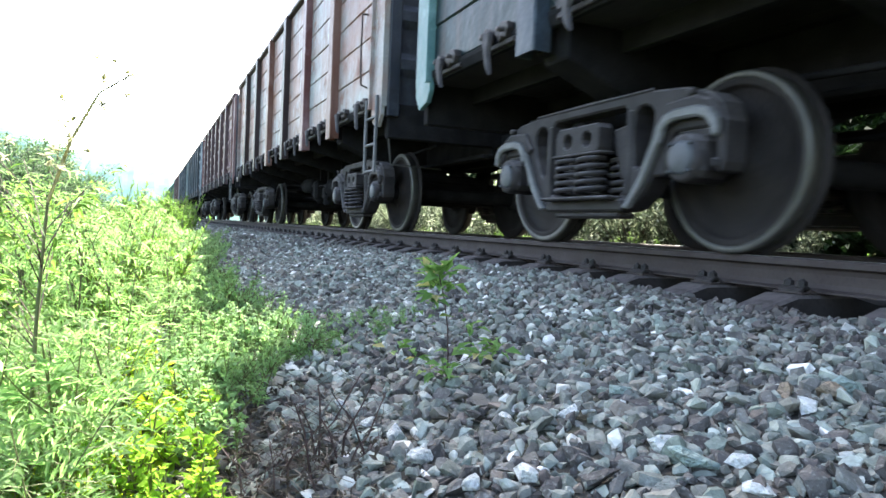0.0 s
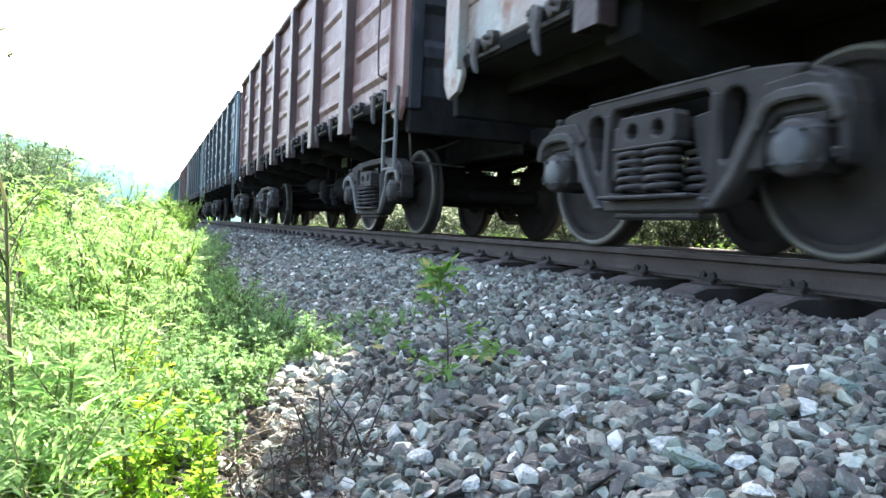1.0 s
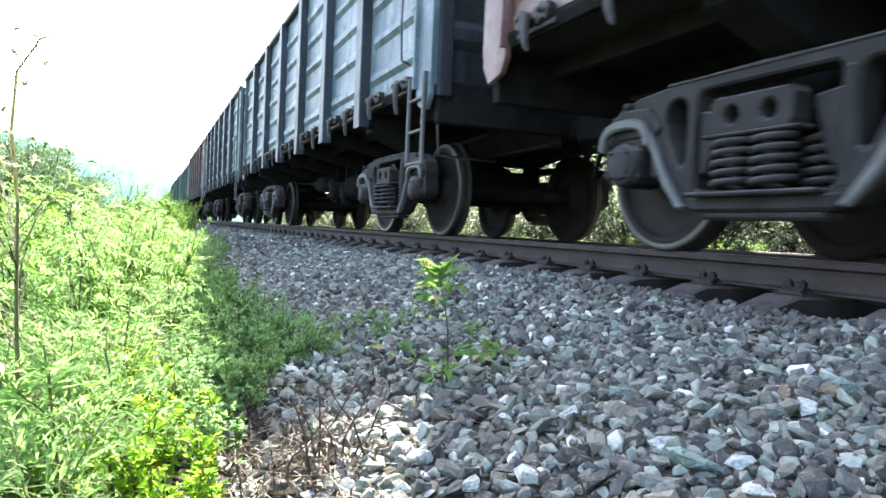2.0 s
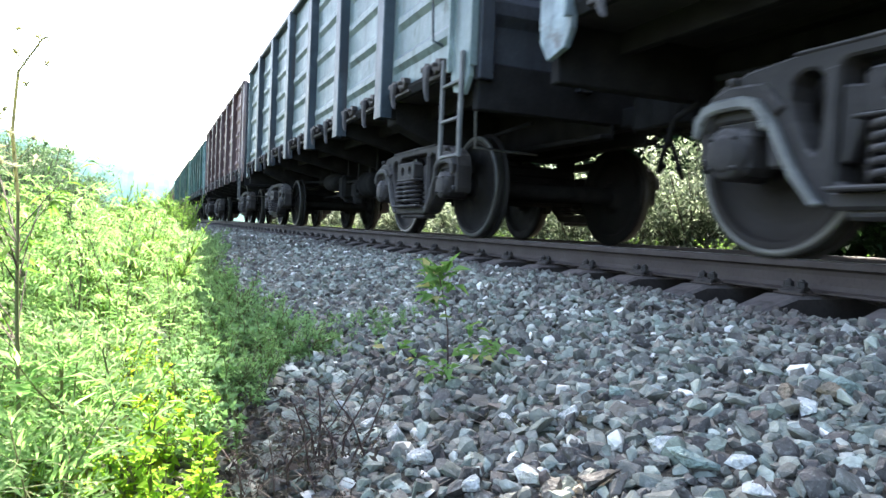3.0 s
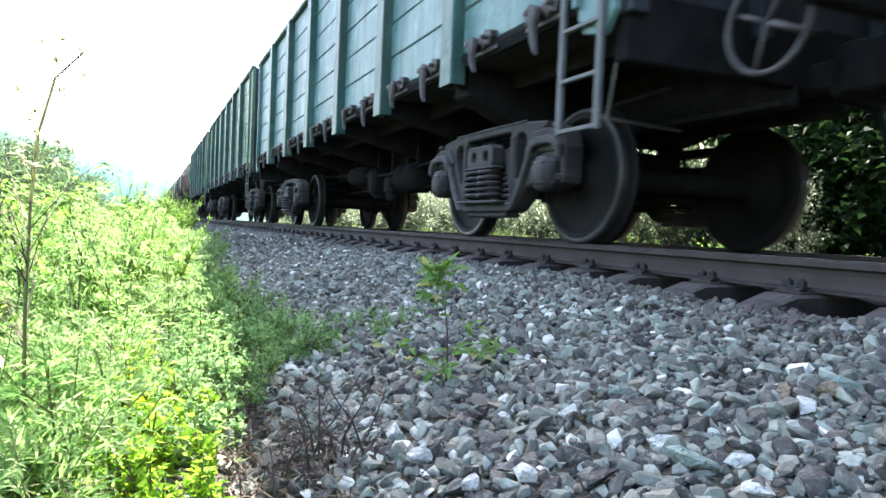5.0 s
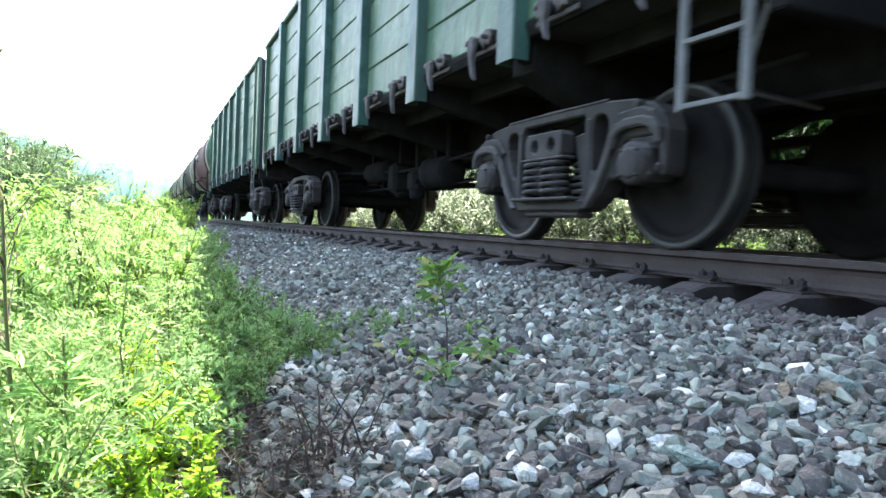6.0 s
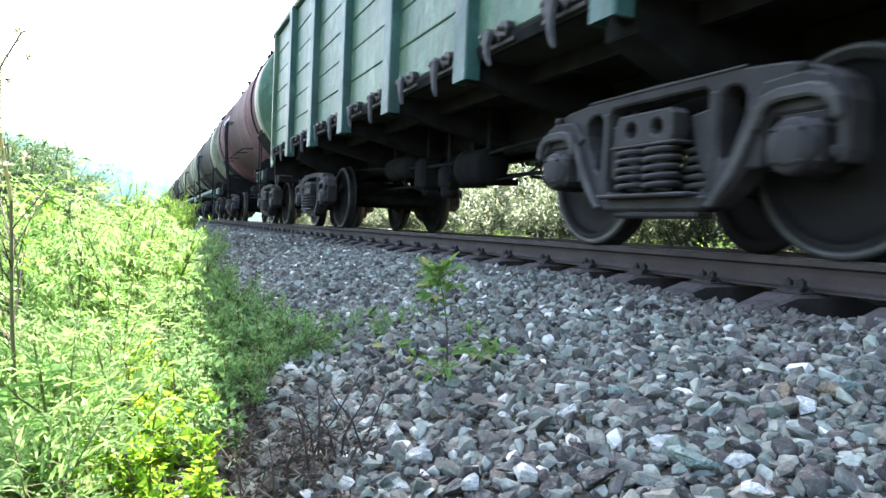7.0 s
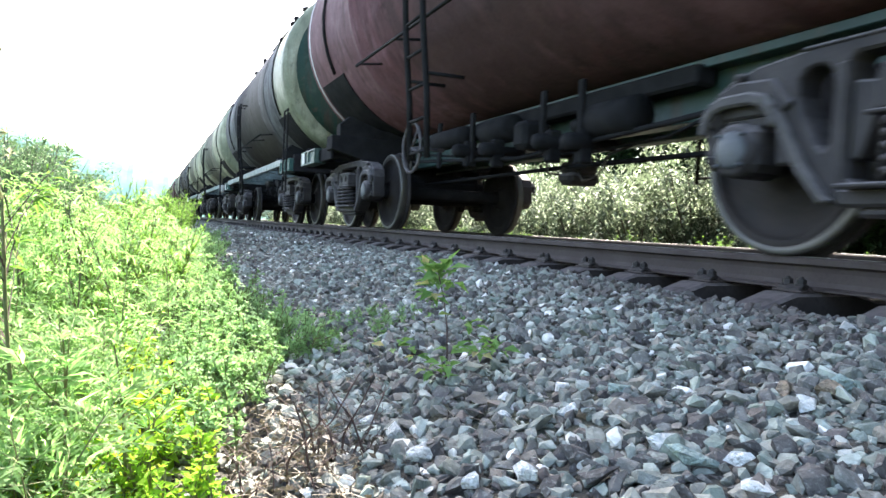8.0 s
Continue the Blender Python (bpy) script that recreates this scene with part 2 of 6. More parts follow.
# ---- mesh building ----
class G:
    """Collects rigid shapes into one mesh."""

    def __init__(self):
        self.v, self.f, self.s = [], [], []

    def add(self, verts, faces, smooth=False):
        o = len(self.v)
        self.v += [tuple(p) for p in verts]
        self.f += [tuple(o + i for i in f) for f in faces]
        self.s += [smooth] * len(faces)
        return self

    def box(self, x0, x1, y0, y1, z0, z1, c=0.006, m=None):
        """A box with chamfered edges."""
        lo, hi = (min(x0, x1), min(y0, y1), min(z0, z1)), (max(x0, x1), max(y0, y1), max(z0, z1))
        c = min(c, *[0.45 * (b - a) for a, b in zip(lo, hi)])
        bm = bmesh.new()
        pts = []
        for sx in (0, 1):
            for sy in (0, 1):
                for sz in (0, 1):
                    p = [(lo, hi)[s][k] for k, s in enumerate((sx, sy, sz))]
                    d = [c if s == 0 else -c for s in (sx, sy, sz)]
                    pts += [(p[0], p[1] + d[1], p[2] + d[2]), (p[0] + d[0], p[1], p[2] + d[2]), (p[0] + d[0], p[1] + d[1], p[2])]
        bm.free()
        i = lambda sx, sy, sz, k: 3 * (4 * sx + 2 * sy + sz) + k
        faces = []
        for s in (0, 1):
            for k, order in ((0, lambda a, b: (s, a, b)), (1, lambda a, b: (a, s, b)), (2, lambda a, b: (a, b, s))):
                q = [i(*order(a, b), k) for a, b in ((0, 0), (0, 1), (1, 1), (1, 0))]
                faces.append(q)
        for a in (0, 1):
            for b in (0, 1):
                faces.append([i(a, b, 0, 0), i(a, b, 1, 0), i(a, b, 1, 1), i(a, b, 0, 1)])
                faces.append([i(a, 0, b, 0), i(a, 1, b, 0), i(a, 1, b, 2), i(a, 0, b, 2)])
                faces.append([i(0, a, b, 1), i(1, a, b, 1), i(1, a, b, 2), i(0, a, b, 2)])
        for a in (0, 1):
            for b in (0, 1):
                for d in (0, 1):
                    faces.append([i(a, b, d, 0), i(a, b, d, 1), i(a, b, d, 2)])
        if m:
            pts = [m @ Vector(p) for p in pts]
        return self.add(pts, faces)

    def tube(self, path, r, n=8, caps=True, smooth=True):
        """A round bar along a path; r is one radius or one for each point."""
        path = [Vector(p) for p in path]
        rs = r if isinstance(r, (list, tuple)) else [r] * len(path)
        vs, fs = [], []
        side = None
        for k, p in enumerate(path):
            d = (path[min(k + 1, len(path) - 1)] - path[max(k - 1, 0)]).normalized()
            if side is None:
                side = d.orthogonal().normalized()
            side = (side - d * side.dot(d)).normalized()
            up = d.cross(side)
            for j in range(n):
                a = 2 * math.pi * j / n
                vs.append(p + rs[k] * (math.cos(a) * side + math.sin(a) * up))
        for k in range(len(path) - 1):
            for j in range(n):
                fs.append((k * n + j, k * n + (j + 1) % n, (k + 1) * n + (j + 1) % n, (k + 1) * n + j))
        self.add(vs, fs, smooth)
        if caps:
            o = len(self.v) - len(vs)
            self.f += [tuple(o + j for j in reversed(range(n))), tuple(o + (len(path) - 1) * n + j for j in range(n))]
            self.s += [False, False]
        return self

    def prism(self, outline, lo, hi, axis="x", holes=(), c=0.0):
        """A flat outline (with holes) drawn in the two other axes, given thickness along axis, edges chamfered by c."""
        bm = bmesh.new()
        for loop in (outline, *holes):
            vs = [bm.verts.new((a, b, 0)) for a, b in loop]
            for k in range(len(vs)):
                bm.edges.new((vs[k], vs[(k + 1) % len(vs)]))
        bmesh.ops.triangle_fill(bm, use_beauty=True, use_dissolve=False, edges=bm.edges[:])
        bmesh.ops.dissolve_limit(bm, angle_limit=0.01, verts=bm.verts[:], edges=bm.edges[:])
        geom = bmesh.ops.extrude_face_region(bm, geom=bm.faces[:])
        for v in geom["geom"]:
            if isinstance(v, bmesh.types.BMVert):
                v.co.z = 1.0
        span = hi - lo
        for v in bm.verts:
            v.co.z = lo + span * v.co.z
        bmesh.ops.recalc_face_normals(bm, faces=bm.faces[:])
        if c:
            sharp = [e for e in bm.edges if len(e.link_faces) == 2 and e.calc_face_angle(0) > 0.9]
            bmesh.ops.bevel(bm, geom=sharp, offset=c, segments=1, affect="EDGES", clamp_overlap=True)
        order = {"x": lambda p: (p.z, p.x, p.y), "y": lambda p: (p.x, p.z, p.y), "z": lambda p: (p.x, p.y, p.z)}[axis]
        bm.verts.index_update()
        self.add([order(v.co) for v in bm.verts], [[v.index for v in f.verts] for f in bm.faces])
        bm.free()
        return self

    def lathe(self, profile, n=36, axis="x", at=(0, 0, 0), smooth=True, caps=True):
        """Turns (along, radius) pairs round an axis through at."""
        vs, fs = [], []
        for a, r in profile:
            for j in range(n):
                t = 2 * math.pi * j / n
                p = {"x": (a, r * math.cos(t), r * math.sin(t)), "y": (r * math.cos(t), a, r * math.sin(t)),
                     "z": (r * math.cos(t), r * math.sin(t), a)}[axis]
                vs.append((p[0] + at[0], p[1] + at[1], p[2] + at[2]))
        for k in range(len(profile) - 1):
            for j in range(n):
                fs.append((k * n + j, k * n + (j + 1) % n, (k + 1) * n + (j + 1) % n, (k + 1) * n + j))
        self.add(vs, fs, smooth)
        o = len(self.v) - len(vs)
        if caps and profile[0][1] > 1e-4:
            self.f.append(tuple(o + j for j in reversed(range(n)))), self.s.append(False)
        if caps and profile[-1][1] > 1e-4:
            self.f.append(tuple(o + (len(profile) - 1) * n + j for j in range(n))), self.s.append(False)
        return self

    def mesh(self, name):
        me = bpy.data.meshes.new(name)
        me.from_pydata(self.v, [], self.f)
        me.polygons.foreach_set("use_smooth", self.s)
        bm = bmesh.new()
        bm.from_mesh(me)
        bmesh.ops.recalc_face_normals(bm, faces=bm.faces[:])
        bm.to_mesh(me)
        bm.free()
        me.update()
        return me


SEEDS = random.Random(1234)


def part(name, mesh, mat, parent, at=None, label=""):
    """One mesh object under a thing or part; alike parts share the mesh and carry their own paint."""
    ob = new(name, mesh)
    if not mesh.materials:
        mesh.materials.append(None)
    ob.material_slots[0].link = "OBJECT"
    ob.material_slots[0].material = mat
    ob.parent = parent
    if at is not None:
        ob.matrix_basis = at if isinstance(at, Matrix) else Matrix.Translation(at)
    if label:
        ob["label"] = label
    ob.color = (SEEDS.random(), SEEDS.random(), SEEDS.random(), 1)
    return ob


def tri_mesh(name, verts, faces, mat, smooth=False):
    """A mesh from arrays of points and triangles."""
    me = bpy.data.meshes.new(name)
    v, f = np.asarray(verts, np.float32), np.asarray(faces, np.int32)
    me.vertices.add(len(v))
    me.vertices.foreach_set("co", v.ravel())
    me.loops.add(f.size)
    me.loops.foreach_set("vertex_index", f.ravel())
    me.polygons.add(len(f))
    me.polygons.foreach_set("loop_start", np.arange(0, f.size, 3, dtype=np.int32))
    me.polygons.foreach_set("loop_total", np.full(len(f), 3, np.int32))
    me.polygons.foreach_set("use_smooth", np.full(len(f), smooth))
    me.update(calc_edges=True)
    me.materials.append(mat)
    return me


CACHE = {}


def cached(name, make):
    """The mesh of that name, made once."""
    if name not in CACHE:
        CACHE[name] = make().mesh(name)
    return CACHE[name]


# ---- ground ----
PROFILE_X = [-400, -60, -8, -3, -1.2, -0.4, 0.25, 0.8, 1.45, 1.95, 2.26, 2.40, 2.60, 4.84, 5.05, 5.35, 6.4, 7.6, 12, 60, 400]
PROFILE_Z = [-1.2, -1.0, -0.85, -0.74, -0.64, -0.56, -0.48, -0.39, -0.290, -0.218, -0.205, -0.225, -0.36, -0.33, -0.235, -0.25, -0.55, -0.75, -0.8, -0.9, -1.0]


def ground_z(x, y):
    z = np.interp(x, PROFILE_X, PROFILE_Z)
    rough = np.clip(1 - np.abs(np.asarray(x) - XC) / 2.2, 0, 1)
    return z + (1 - rough) * (0.02 * np.sin(1.7 * np.asarray(x) + 0.9 * np.asarray(y)) + 0.015 * np.sin(3.1 * np.asarray(y) - 1.1 * np.asarray(x)))


def build_ground():
    xs = np.unique(np.concatenate([np.linspace(-3, 9, 81), np.geomspace(3, 1500, 26) * -1, 9 + np.geomspace(0.5, 1500, 26)]))
    ys = np.unique(np.concatenate([np.linspace(-4, 16, 101), np.geomspace(16, 2600, 34), -4 - np.geomspace(0.5, 1200, 20)]))
    gx, gy = np.meshgrid(xs, ys)
    gz = ground_z(gx, gy)
    v = np.stack([gx, gy, gz], -1).reshape(-1, 3)
    w = len(xs)
    a = (np.arange(len(ys) - 1)[:, None] * w + np.arange(w - 1)[None]).ravel()
    f = np.concatenate([np.stack([a, a + 1, a + w + 1], -1), np.stack([a, a + w + 1, a + w], -1)])
    me = tri_mesh("ground", v, f, M_GROUND)
    me.polygons.foreach_set("use_smooth", np.ones(len(f), bool))
    return tagged(new("ground", me), "earth embankment and soil beside the railway track", "ground", kind="structure")


build_ground()


# ---- track ----
SPACING, FIRST = 0.5498, 2.278


def rail_profile():
    half = [(0.0, 0.0), (0.030, -0.002), (0.036, -0.010), (0.0375, -0.034), (0.012, -0.046), (0.008, -0.068), (0.009, -0.112),
            (0.016, -0.134), (0.052, -0.1425), (0.057, -0.145), (0.057, -0.152)]
    return [(-x, z) for x, z in half[::-1]] + half[1:]


def build_rails():
    for side in (-1, 1):
        x = side * (0.76 + 0.0375)
        g = G().prism([(x + XC + a, b) for a, b in rail_profile()], -60.0, 420.0, "y")
        ob = tagged(new("rail", g.mesh("rail")), "rust-brown steel rail with a worn running top", "rail", "rails of the track", "structure")
        ob.data.materials.append(M_RAIL)
        top = G().box(x + XC - 0.024, x + XC + 0.024, -60, 420, 0.0, 0.0015, 0.0005)
        part("running_surface", top.mesh("running_surface"), M_SHINE, ob, label="polished running surface")


build_rails()


def sleeper_mesh():
    """Concrete sleeper: tapered section, raised seats under the rails, lower towards its ends and middle."""
    half = [(1.35, -0.245, 0.085), (1.18, -0.222, 0.090), (0.99, -0.163, 0.098), (0.62, -0.159, 0.100), (0.45, -0.195, 0.092)]
    st = [(-x, z, w) for x, z, w in half] + [(0, -0.205, 0.085)] + half[::-1]
    ring = lambda x, z, w: [(x, -w - 0.004, -0.42), (x, -w, z - 0.014), (x, -w + 0.016, z), (x, w - 0.016, z), (x, w, z - 0.014), (x, w + 0.004, -0.42)]
    vs = [p for s in st for p in ring(*s)]
    fs = [(6 * k + j, 6 * k + (j + 1) % 6, 6 * k + 6 + (j + 1) % 6, 6 * k + 6 + j) for k in range(len(st) - 1) for j in range(6)]
    fs += [tuple(range(6)), tuple(6 * (len(st) - 1) + j for j in range(6))]
    return G().add(vs, fs)


def fastening_meshes():
    plate = G().box(-0.15, 0.15, -0.08, 0.08, -0.189, -0.180, 0.003)
    for s in (-1, 1):
        plate.box(s * 0.068, s * 0.085, -0.07, 0.07, -0.184, -0.166, 0.004)
    clip = G()
    clip.prism([(0.050, -0.166), (0.052, -0.150), (0.080, -0.132), (0.118, -0.132), (0.140, -0.150), (0.140, -0.180), (0.120, -0.180), (0.116, -0.152),
                (0.092, -0.148), (0.076, -0.156), (0.070, -0.166)], -0.062, 0.062, "y", (), 0.004)
    bolt = G().lathe([(-0.16, 0.012), (-0.096, 0.012), (-0.093, 0.009)], 10, "z")
    bolt.lathe([(-0.134, 0.028), (-0.130, 0.030), (-0.126, 0.028)], 14, "z")
    bolt.lathe([(-0.127, 0.0), (-0.127, 0.024), (-0.106, 0.024), (-0.102, 0.019), (-0.102, 0.0)], 6, "z", smooth=False)
    return plate, clip, bolt


def build_sleepers():
    plate, clip, bolt = [g.mesh(n) for g, n in zip(fastening_meshes(), ("rail_plate", "clip", "bolt"))]
    first = tagged(new("sleeper", cached("sleeper", sleeper_mesh)), "brown brake-dusted concrete railway sleeper bedded in grey ballast", "railway sleeper", "sleepers of the track")
    first.data.materials.append(M_SLEEPER)
    for side in (-1, 1):
        base = part("rail_plate", plate, M_RAIL, first, (side * 0.7975, 0, 0.028), "rusty rail fastening plate")
        for s in (-1, 1):
            m = pose(0, 0, -0.022, 0, 0, 0 if s > 0 else 180)
            part("clip", clip, M_BOLT, base, m)
            for y in (-0.036, 0.036):
                part("bolt", bolt, M_BOLT, base, (s * 0.100, y, -0.026))
    rnd = random.Random(3)
    first.matrix_basis = pose(XC, FIRST, 0)
    for k in range(-9, 80):
        if k:
            copy_thing(first, pose(XC + rnd.uniform(-0.02, 0.02), FIRST + k * SPACING, rnd.uniform(-0.006, 0.0), 0, 0, rnd.uniform(-0.6, 0.6)))


build_sleepers()


# ---- ballast ----
def stone_shapes(count, points, seed):
    """Angular crushed stones about one unit long: hulls of scattered points."""
    rnd, out = random.Random(seed), []
    for _ in range(count):
        bm = bmesh.new()
        flat, wide = rnd.uniform(0.42, 0.78), rnd.uniform(0.56, 0.92)
        for _ in range(points):
            d = Vector((rnd.gauss(0, 1), rnd.gauss(0, 1), rnd.gauss(0, 1))).normalized() * rnd.uniform(0.40, 0.56)
            bm.verts.new((d.x, d.y * wide, d.z * flat))
        hull = bmesh.ops.convex_hull(bm, input=bm.verts[:])
        loose = [g for g in hull["geom_interior"] + hull["geom_unused"] if isinstance(g, bmesh.types.BMVert)]
        bmesh.ops.delete(bm, geom=list(set(loose)), context="VERTS")
        bmesh.ops.triangulate(bm, faces=bm.faces[:])
        bm.verts.index_update()
        out.append((np.array([v.co for v in bm.verts]), np.array([[v.index for v in f.verts] for f in bm.faces])))
        bm.free()
    return out


def turns(rng, n, tilt):
    """Random turns: any heading, tilted by up to about that many radians."""
    a, b, c = rng.uniform(0, 2 * np.pi, n), rng.normal(0, tilt, n), rng.normal(0, tilt, n)
    ca, sa, cb, sb, cc, sc = np.cos(a), np.sin(a), np.cos(b), np.sin(b), np.cos(c), np.sin(c)
    z, o = np.zeros(n), np.ones(n)
    rz = np.stack([ca, -sa, z, sa, ca, z, z, z, o], -1).reshape(n, 3, 3)
    rx = np.stack([o, z, z, z, cb, -sb, z, sb, cb], -1).reshape(n, 3, 3)
    ry = np.stack([cc, z, sc, z, o, z, -sc, z, cc], -1).reshape(n, 3, 3)
    return rx @ ry @ rz


def scatter(shapes, which, rot, size, at):
    """All the shapes set out, as one pair of arrays."""
    vs, fs, o = [], [], 0
    for k, (v, f) in enumerate(shapes):
        sel = np.nonzero(which == k)[0]
        if not len(sel):
            continue
        w = np.einsum("nij,pj->npi", rot[sel], v) * size[sel].reshape(-1, 1, 1) + at[sel][:, None, :]
        vs.append(w.reshape(-1, 3))
        fs.append((f[None] + (np.arange(len(sel)) * len(v))[:, None, None] + o).reshape(-1, 3))
        o += len(sel) * len(v)
    return np.concatenate(vs), np.concatenate(fs)


def ballast_spots(rng, x0, x1, y0, y1, step, lo, hi):
    gx, gy = np.meshgrid(np.arange(x0, x1, step), np.arange(y0, y1, step))
    x = gx.ravel() + rng.uniform(-0.55, 0.55, gx.size) * step
    y = gy.ravel() + rng.uniform(-0.55, 0.55, gx.size) * step
    k = (y - FIRST) / SPACING
    on_sleeper = (np.abs(k - np.round(k)) * SPACING < 0.125) & (x > XC - 1.20)
    thin = np.clip((x + 0.1) / 0.5, 0.12, 1.0)         # few stones where the soil begins
    keep = ~on_sleeper & (rng.uniform(0, 1, x.size) < thin)
    x, y = x[keep], y[keep]
    size = np.clip(rng.lognormal(math.log(lo), 0.44, x.size), 0.5 * lo, hi)
    z = ground_z(x, y) + size * rng.uniform(0.02, 0.30, x.size)
    return np.stack([x, y, z], -1), size


def build_ballast():
    rng = np.random.default_rng(11)
    fine, rough = stone_shapes(26, 15, 5), stone_shapes(12, 9, 6)
    bed = tagged(new("ballast", None), "angular grey crushed-stone ballast along the railway track", "ballast", kind="structure")
    at, size = ballast_spots(rng, -0.1, 2.9, 0.3, 7.5, 0.0296, 0.0350, 0.076)
    which = rng.integers(0, len(fine), len(at))
    rot = turns(rng, len(at), 0.65)
    near = np.nonzero((at[:, 1] > 0.9) & (at[:, 1] < 1.55) & (at[:, 0] > 0.62) & (at[:, 0] < 1.55))[0][:300]
    rest = np.ones(len(at), bool)
    rest[near] = False
    under, big = ballast_spots(rng, -0.1, 2.9, 0.3, 7.5, 0.040, 0.052, 0.066)
    under[:, 2] -= 0.60 * 0.30 * big
    v, f = scatter(fine, np.concatenate([which[rest], rng.integers(0, len(fine), len(under))]), np.concatenate([rot[rest], turns(rng, len(under), 0.3)]),
                   np.concatenate([size[rest], big]), np.concatenate([at[rest], under]))
    tagged(part("gravel", tri_mesh("gravel", v, f, M_STONE), M_STONE, bed), kind="stuff")
    meshes = [tri_mesh("stone", v, f, M_STONE) for v, f in fine]
    for i in near:
        m = Matrix.LocRotScale(Vector(at[i]), Matrix(rot[i].tolist()).to_quaternion(), Vector((size[i],) * 3))
        part("stone", meshes[which[i]], M_STONE, bed, m)
    # single pale and coloured stones that stand out
    white = ((0.909, 1.344, 0.060), (0.515, 1.286, 0.064), (0.529, 1.485, 0.060), (0.506, 1.611, 0.052), (0.636, 1.064, 0.068), (0.546, 1.099, 0.048), (0.920, 1.023, 0.072),
             (0.962, 0.886, 0.054), (0.781, 1.409, 0.048), (0.893, 0.792, 0.066), (1.301, 1.027, 0.062), (0.557, 2.403, 0.058), (0.487, 1.814, 0.044), (0.94, 1.31, 0.040))
    odd = ((0.906, 0.942, 0.098, M_GREENSTONE), (1.475, 1.067, 0.090, M_GREENSTONE), (1.106, 1.411, 0.068, M_GREENSTONE), (1.411, 1.059, 0.088, M_SANDSTONE), (1.359, 1.134, 0.074, M_SANDSTONE))
    lie = random.Random(19)
    for k, (x, y, size, rock) in enumerate([(*w, M_QUARTZ) for w in white] + list(odd)):
        m = Matrix.LocRotScale((x, y, float(ground_z(x, y)) + 0.024), Euler((lie.uniform(-0.4, 0.4), lie.uniform(-0.4, 0.4), lie.uniform(0, 6.28))), Vector((size,) * 3))
        part("stone", meshes[k % len(meshes)], rock, bed, m, "large pale stone" if rock is M_QUARTZ else "")
    far = []
    for x0, x1, y0, y1, step in ((0.3, 2.9, 7.5, 16, 0.05), (0.8, 2.7, 16, 48, 0.075), (2.9, 5.3, 0.8, 8, 0.065), (5.0, 6.4, 2, 20, 0.075),
                               (-0.1, 2.9, -5.0, 0.3, 0.05), (2.9, 5.3, -5.0, 0.8, 0.07), (5.0, 6.4, -5.0, 2.0, 0.08), (2.7, 5.2, 8, 30, 0.10), (4.9, 6.3, 20, 40, 0.12)):
        at, size = ballast_spots(rng, x0, x1, y0, y1, step, step * 1.15, 0.10)
        far.append(scatter(rough, rng.integers(0, len(rough), len(at)), turns(rng, len(at), 0.5), size, at))
    o, vs, fs = 0, [], []
    for v, f in far:
        vs.append(v), fs.append(f + o)
        o += len(v)
    tagged(part("gravel", tri_mesh("gravel_far", np.concatenate(vs), np.concatenate(fs), M_STONE), M_STONE, bed), kind="stuff")


build_ballast()


# ---- train: bogies ----
WHEEL_R, BASE = 0.4785, 0.925


def wheel_mesh():
    """Solid wheel, outer face towards -x: hub, dished web, rim, conical tread, flange."""
    r = WHEEL_R
    return G().lathe([(-0.065, 0.0), (-0.065, 0.075), (-0.085, 0.082), (-0.085, 0.13), (-0.060, 0.140), (-0.030, 0.19), (-0.012, 0.30), (-0.020, 0.385),
                      (-0.045, 0.400), (-0.062, 0.405), (-0.065, 0.412), (-0.065, r - 0.010), (-0.060, r - 0.003), (-0.050, r - 0.001), (0.015, r), (0.030, r + 0.006), (0.038, r + 0.022),
                      (0.048, r + 0.028), (0.060, r + 0.022), (0.065, r), (0.065, 0.41), (0.055, 0.402), (0.020, 0.385), (0.026, 0.30), (0.008, 0.19), (0.030, 0.14), (0.09, 0.13), (0.09, 0.0)], 44)


def tread_mesh():
    r = WHEEL_R
    return G().lathe([(-0.064, r - 0.040), (-0.0668, r - 0.040), (-0.0668, r - 0.010), (-0.061, r - 0.001), (-0.050, r + 0.001), (0.012, r + 0.0015), (0.014, r - 0.002)], 44, caps=False)


